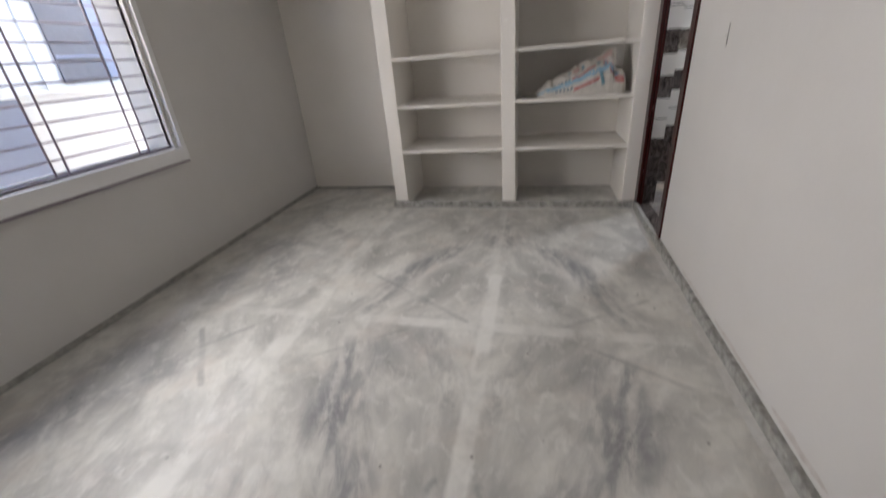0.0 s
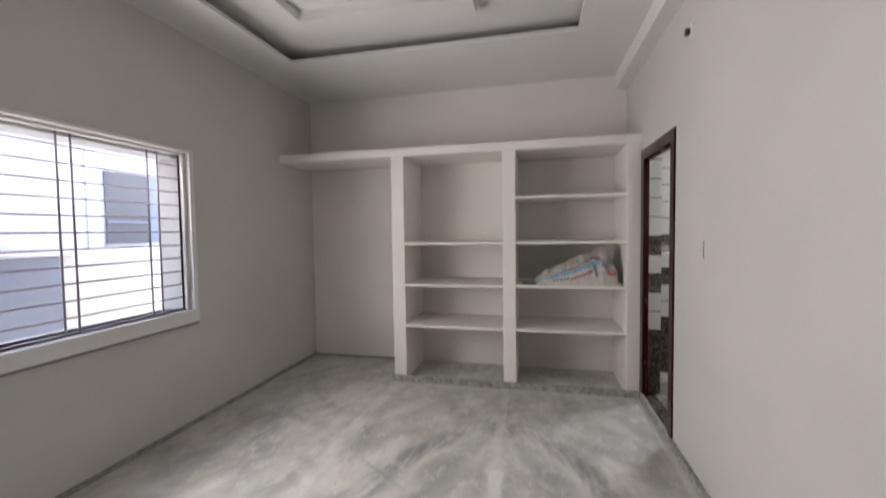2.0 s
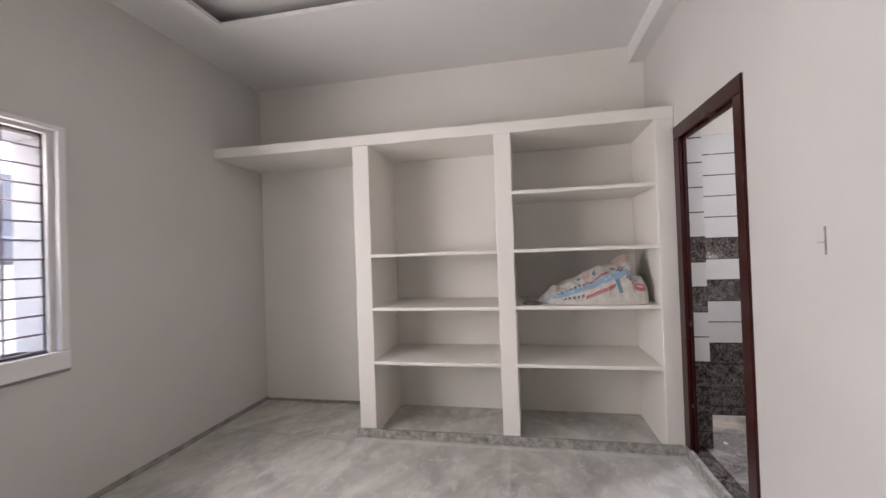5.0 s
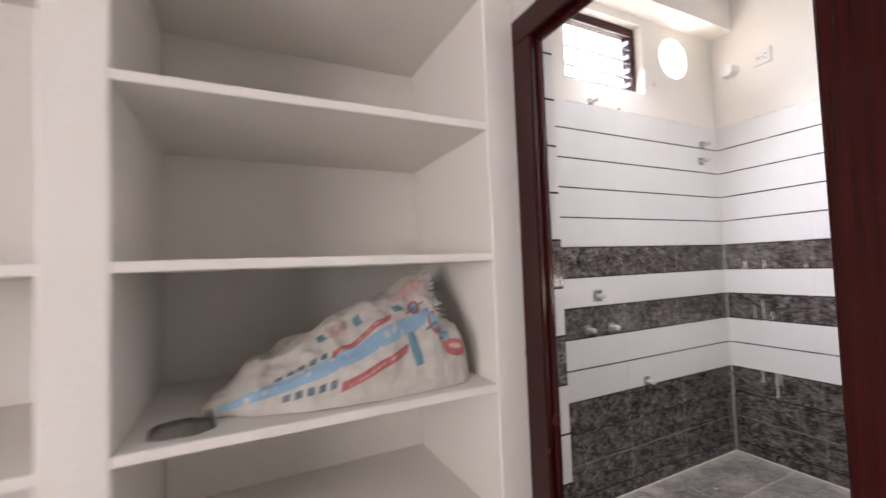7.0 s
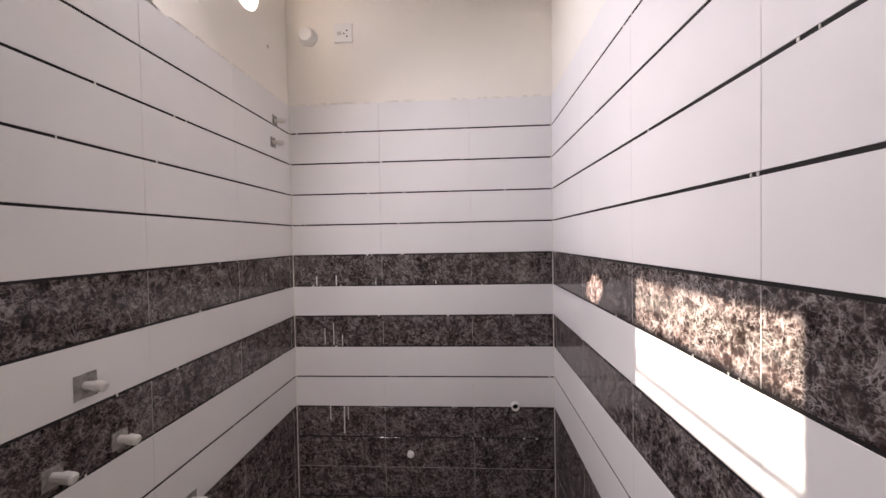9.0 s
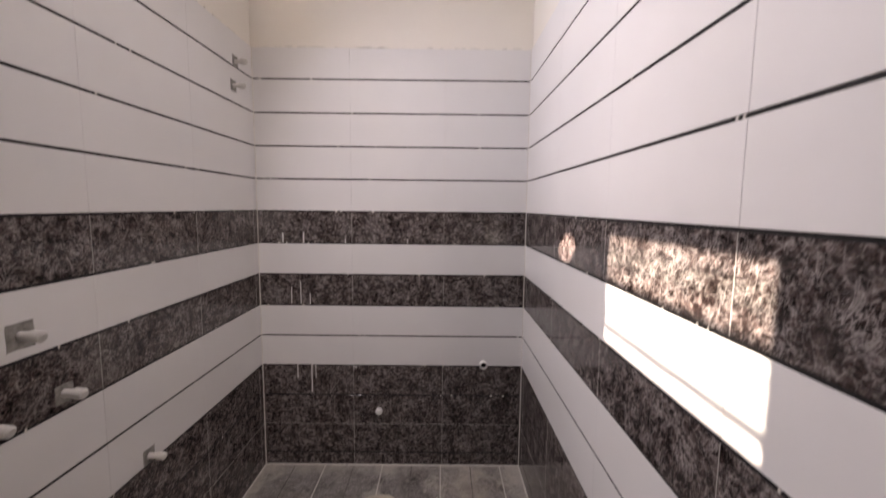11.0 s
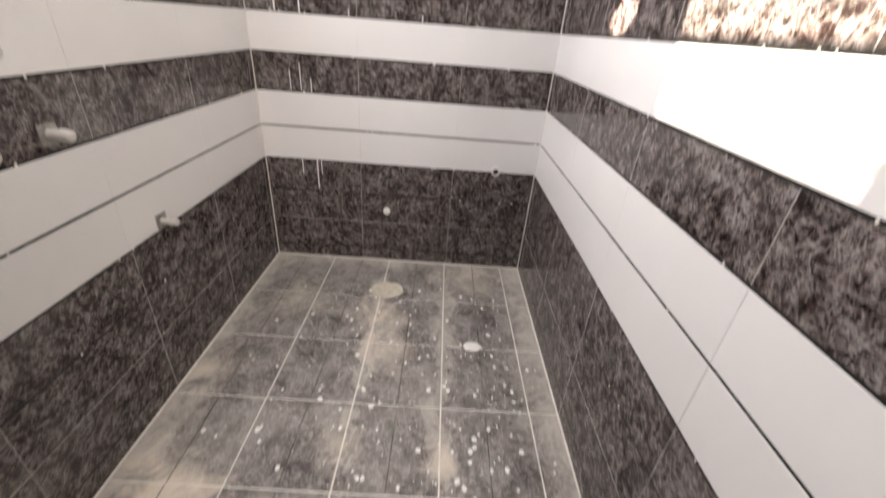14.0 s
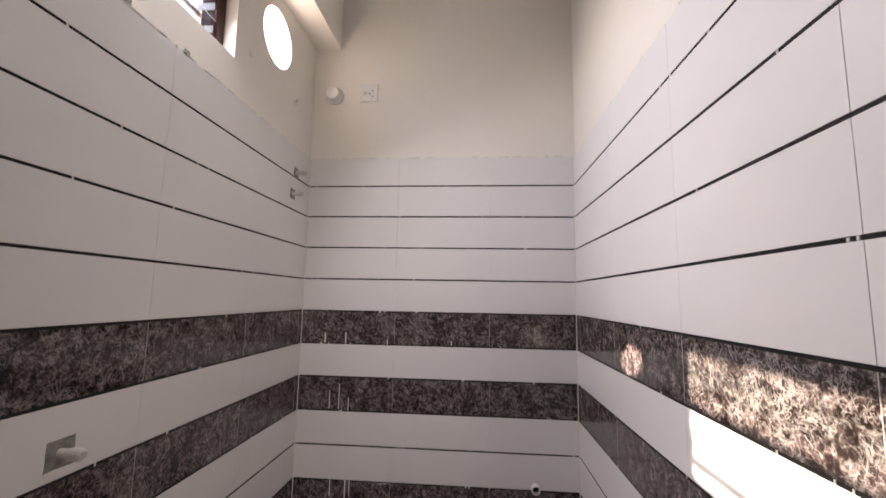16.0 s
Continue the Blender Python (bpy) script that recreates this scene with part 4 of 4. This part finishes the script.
for y, z0, z1, w in ((5.145, 0.50, 0.57, 0.004), (5.075, 0.43, 0.57, 0.005), (5.055, 0.50, 0.57, 0.003), (5.20, 1.18, 1.225, 0.006), (5.10, 1.178, 1.23, 0.005), (5.075, 0.875, 0.93, 0.003), (5.12, 0.88, 0.99, 0.003), (5.165, 0.885, 0.96, 0.003), (4.9, 1.18, 1.20, 0.004), (4.60, 1.18, 1.20, 0.003)):
    box(bm, BX1 - TH - 0.0012, BX1 - TH + 0.001, y - w / 2, y + w / 2, z0, z1)
tagged(part("paint_drips", bm, M_SPLASH), "thin dried white paint drips on the dark tiles", "paint drips", kind="stuff")

bm = bmesh.new()
for z in LINES[3:]:
    for _ in range(4):
        s, w = random.uniform(1.4, 3.1), random.uniform(0.002, 0.005)
        box(bm, s, s + w, BY1 - TH - 0.0006, BY1 - TH + 0.004, z - 0.0034, z + 0.0034)
        s = random.uniform(1.4, 3.1)
        box(bm, s, s + w, BY0 + TH - 0.004, BY0 + TH + 0.0003, z - 0.0026, z + 0.0026)
    for _ in range(4):
        s, w = random.uniform(4.05, 5.3), random.uniform(0.003, 0.01)
        box(bm, BX1 - TH - 0.0006, BX1 - TH + 0.004, s, s + w, z - 0.0034, z + 0.0034)
for _ in range(170):
    s, w, h = random.uniform(1.25, 3.13), random.uniform(0.01, 0.05), random.uniform(0.001, 0.007)
    side = random.random()
    if side < 0.4:
        box(bm, s, s + w, BY1 - 0.004, BY1 + 0.001, 2.078, 2.083 + h)
    elif side < 0.8:
        box(bm, s, s + w, BY0 - 0.001, BY0 + 0.004, 2.078, 2.083 + h)
    else:
        s = random.uniform(4.05, 5.28)
        box(bm, BX1 - 0.004, BX1 + 0.001, s, s + w, 2.078, 2.083 + h)
tagged(part("joint_filler", bm, M_GROUT), "pale filler smears in the tile joints", "filler", kind="stuff")
chip = tagged(part("plaster_chip", boxes((2.252, 2.272, BY1 - 0.003, BY1 + 0.002, 2.088, 2.102), (2.259, 2.263, BY1 - 0.003, BY1 + 0.002, 2.06, 2.08), bevel=0.0012), M_CEMENT), "small dark chip in the plaster above tiles", "chip")

# grout seams in the corners
bm = boxes((BX1 - TH - 0.003, BX1 - TH + 0.001, BY1 - TH - 0.003, BY1 - TH + 0.001, BF, 2.08), (BX1 - TH - 0.003, BX1 - TH + 0.001, BY0 + TH - 0.001, BY0 + TH + 0.003, BF, 2.08),
    (BX0, BX1 - TH, BY1 - TH - 0.006, BY1 - TH + 0.001, BF - 0.004, BF + 0.004), (1.25, BX1 - TH, BY0 + TH - 0.001, BY0 + TH + 0.005, BF - 0.004, BF + 0.004), (BX1 - TH - 0.006, BX1 - TH + 0.001, BY0 + TH, BY1 - TH, BF - 0.004, BF + 0.004))
tagged(part("corner_grout", bm, M_GROUT), "pale cement grout seams in the tiled corners", "grout", kind="structure")

# ---- the sack on the shelf ----
SHELF_Z = 0.916
PROFILE = ((0, 0.285, 0.012, 0.03), (0.05, 0.32, 0.045, 0.07), (0.2, 0.42, 0.105, 0.12), (0.36, 0.535, 0.15, 0.15), (0.5, 0.63, 0.185, 0.16), (0.62, 0.72, 0.222, 0.165), (0.72, 0.80, 0.252, 0.16), (0.80, 0.855, 0.278, 0.155), (0.842, 0.885, 0.282, 0.15), (0.86, 0.893, 0.200, 0.148), (0.885, 0.907, 0.175, 0.15), (0.94, 0.955, 0.160, 0.142), (0.98, 0.988, 0.115, 0.115), (1.0, 1.0, 0.05, 0.06))


def along(u, col):
    for a, b in zip(PROFILE, PROFILE[1:]):
        if u <= b[0]:
            f = (u - a[0]) / (b[0] - a[0])
            f = f * f * (3 - 2 * f) if col > 1 else f
            return a[col] + (b[col] - a[col]) * f
    return PROFILE[-1][col]


def sack_point(u, v, lift=0.0):
    """v runs from the shelf in front (0) over the top (0.5) to the shelf behind (1)."""
    x, h, d = along(u, 1), along(u, 2), along(u, 3)
    a = math.pi * v
    yc = 4.985
    lean = 0.05 * math.sin(math.pi * u)
    p = Vector((x, yc - d * math.copysign(abs(math.cos(a)) ** 0.8, math.cos(a)) + lean * math.sin(a), SHELF_Z + 1.13 * h * abs(math.sin(a)) ** 0.75))
    k = noise.noise(Vector((u * 7, v * 5, 1.7))) * 0.03 - abs(noise.noise(Vector((u * 10 + v * 6, v * 7 - u * 4, 4.1)))) * 0.016 + noise.noise(Vector((u * 26, v * 17 + u * 8, 2.2))) * 0.005 + noise.noise(Vector((u * 50, v * 34, 9.0))) * 0.004
    k *= min(1, 4 * math.sin(a)) * min(1, 8 * u, 12 * (1 - u) + 0.2)
    out = Vector((0, -math.cos(a), math.sin(a)))
    return p + out * (k + lift)


def sack_patch(u0, u1, v0, v1, nu, nv, lift, slant=0.0, rise=0.0):
    bm = bmesh.new()
    grid = [[bm.verts.new(sack_point(min(1, max(0, u0 + (u1 - u0) * i / nu + slant * j / nv)), v0 + (v1 - v0) * j / nv + rise * i / nu, lift)) for j in range(nv + 1)] for i in range(nu + 1)]
    for i in range(nu):
        for j in range(nv):
            bm.faces.new((grid[i][j], grid[i + 1][j], grid[i + 1][j + 1], grid[i][j + 1]))
    return bm


sack = thing("cement_sack", "crumpled white woven plastic sack with blue and red print", "sack")
body = part("body", sack_patch(0, 1, 0, 1, 110, 60, 0), M_SACK, sack, smooth=True)
for u0, u1, v0, v1, mat, name, sl, up in ((0.04, 0.90, 0.045, 0.115, M_BLUE, "blue_band", 0.01, 0.135), (0.45, 0.70, 0.030, 0.060, M_RED, "red_bar", 0.01, 0.06), (0.43, 0.66, 0.165, 0.20, M_RED, "red_bar", 0.01, 0.07),
        (0.48, 0.67, 0.040, 0.050, M_PINK, "pale_line", 0.005, 0.055), (0.46, 0.63, 0.177, 0.188, M_PINK, "pale_line", 0.005, 0.065),
        (0.73, 0.765, 0.05, 0.155, M_TEAL, "teal_block", -0.03, 0), (0.685, 0.72, 0.265, 0.325, M_TEAL, "teal_block", -0.01, 0), (0.545, 0.57, 0.30, 0.37, M_TEAL, "teal_block", -0.01, 0), (0.40, 0.43, 0.30, 0.36, M_TEAL, "teal_block", -0.01, 0),
        (0.68, 0.835, 0.36, 0.47, M_PINK, "stain", 0, 0), (0.43, 0.50, 0.28, 0.37, M_PINK, "stain", 0.02, 0)):
    part(name, sack_patch(u0, u1, v0, v1, 30, 8, 0.0016, sl, up), mat, sack, smooth=True)
for u, v in ((0.235, 0.150), (0.275, 0.158), (0.31, 0.164), (0.35, 0.170), (0.39, 0.176), (0.255, 0.032), (0.295, 0.035), (0.335, 0.038), (0.375, 0.041), (0.415, 0.044)):
    part("letter_bar", sack_patch(u, u + 0.026, v, v + 0.030, 6, 6, 0.0017, 0.004, 0.004), M_INK, sack, smooth=True)


def sack_disc(u, v, ru, rv, lift):
    """A round print that lies on the cloth."""
    bm = bmesh.new()
    rings = [[bm.verts.new(sack_point(u + f * ru * math.cos(a), v + f * rv * math.sin(a), lift)) for a in (2 * math.pi * k / 24 for k in range(24))] for f in (0.02, 0.35, 0.7, 1.0)]
    for a, c in zip(rings, rings[1:]):
        for k in range(24):
            bm.faces.new((a[k], a[(k + 1) % 24], c[(k + 1) % 24], c[k]))
    return bm


for u, v in ((0.765, 0.265), (0.835, 0.165)):
    part("emblem", sack_disc(u, v, 0.028, 0.045, 0.0022), M_RED, sack, smooth=True)
    part("emblem_core", sack_disc(u, v, 0.018, 0.029, 0.0032), M_BLUE, sack, smooth=True)
    for du, dv, su in ((-0.045, -0.030, 0.09), (-0.012, -0.052, 0.025)):
        part("emblem_bow", sack_patch(u + du, u + du + su, v + dv, v + dv + 0.012, 8, 3, 0.0042, 0.004, 0.035), M_INK, sack, smooth=True)
part("emblem", sack_disc(0.915, 0.145, 0.045, 0.042, 0.0022), M_RED, sack, smooth=True)
part("emblem_core", sack_disc(0.915, 0.15, 0.024, 0.012, 0.0032), M_PINK, sack, smooth=True)
bm = bmesh.new()
for k in range(70):
    f = k / 69
    p = sack_point(0.838 + 0.012 * f, 0.52 - 0.34 * f, 0.002)
    tip = p + Vector((0.026 + random.uniform(-0.012, 0.012), random.uniform(-0.014, 0.006), 0.012 - 0.016 * f + random.uniform(-0.008, 0.008)))
    s = Vector((0.0009, 0, 0.0012))
    bm.faces.new([bm.verts.new(q) for q in (p - s, p + s, tip + s * 0.4, tip - s * 0.4)])
part("frayed_edge", bm, M_SACK, sack, "frayed white sack threads")
rag = bmesh.new()
n = 26
rings = []
for f, z in ((1.0, 0.0), (0.96, 0.6), (0.7, 0.95), (0.3, 1.0)):
    rings.append([rag.verts.new((0.255 + 0.065 * f * math.cos(a) * (1 + 0.2 * noise.noise((math.cos(a) * 2, math.sin(a) * 2, 7))), 4.86 + 0.035 * f * math.sin(a) * (1 + 0.3 * noise.noise((math.cos(a) * 2, math.sin(a) * 2, 3))), SHELF_Z - 0.001 + 0.022 * z + 0.005 * z * noise.noise((math.cos(a) * 3, math.sin(a) * 3, f)))) for a in (2 * math.pi * k / n for k in range(n))])
for a, b in zip(rings, rings[1:]):
    for k in range(n):
        rag.faces.new((a[k], a[(k + 1) % n], b[(k + 1) % n], b[k]))
rag.faces.new(rings[-1])
tagged(part("rag", rag, M_RAG, smooth=True), "flat dark grey cement-stained rag on the shelf", "rag")
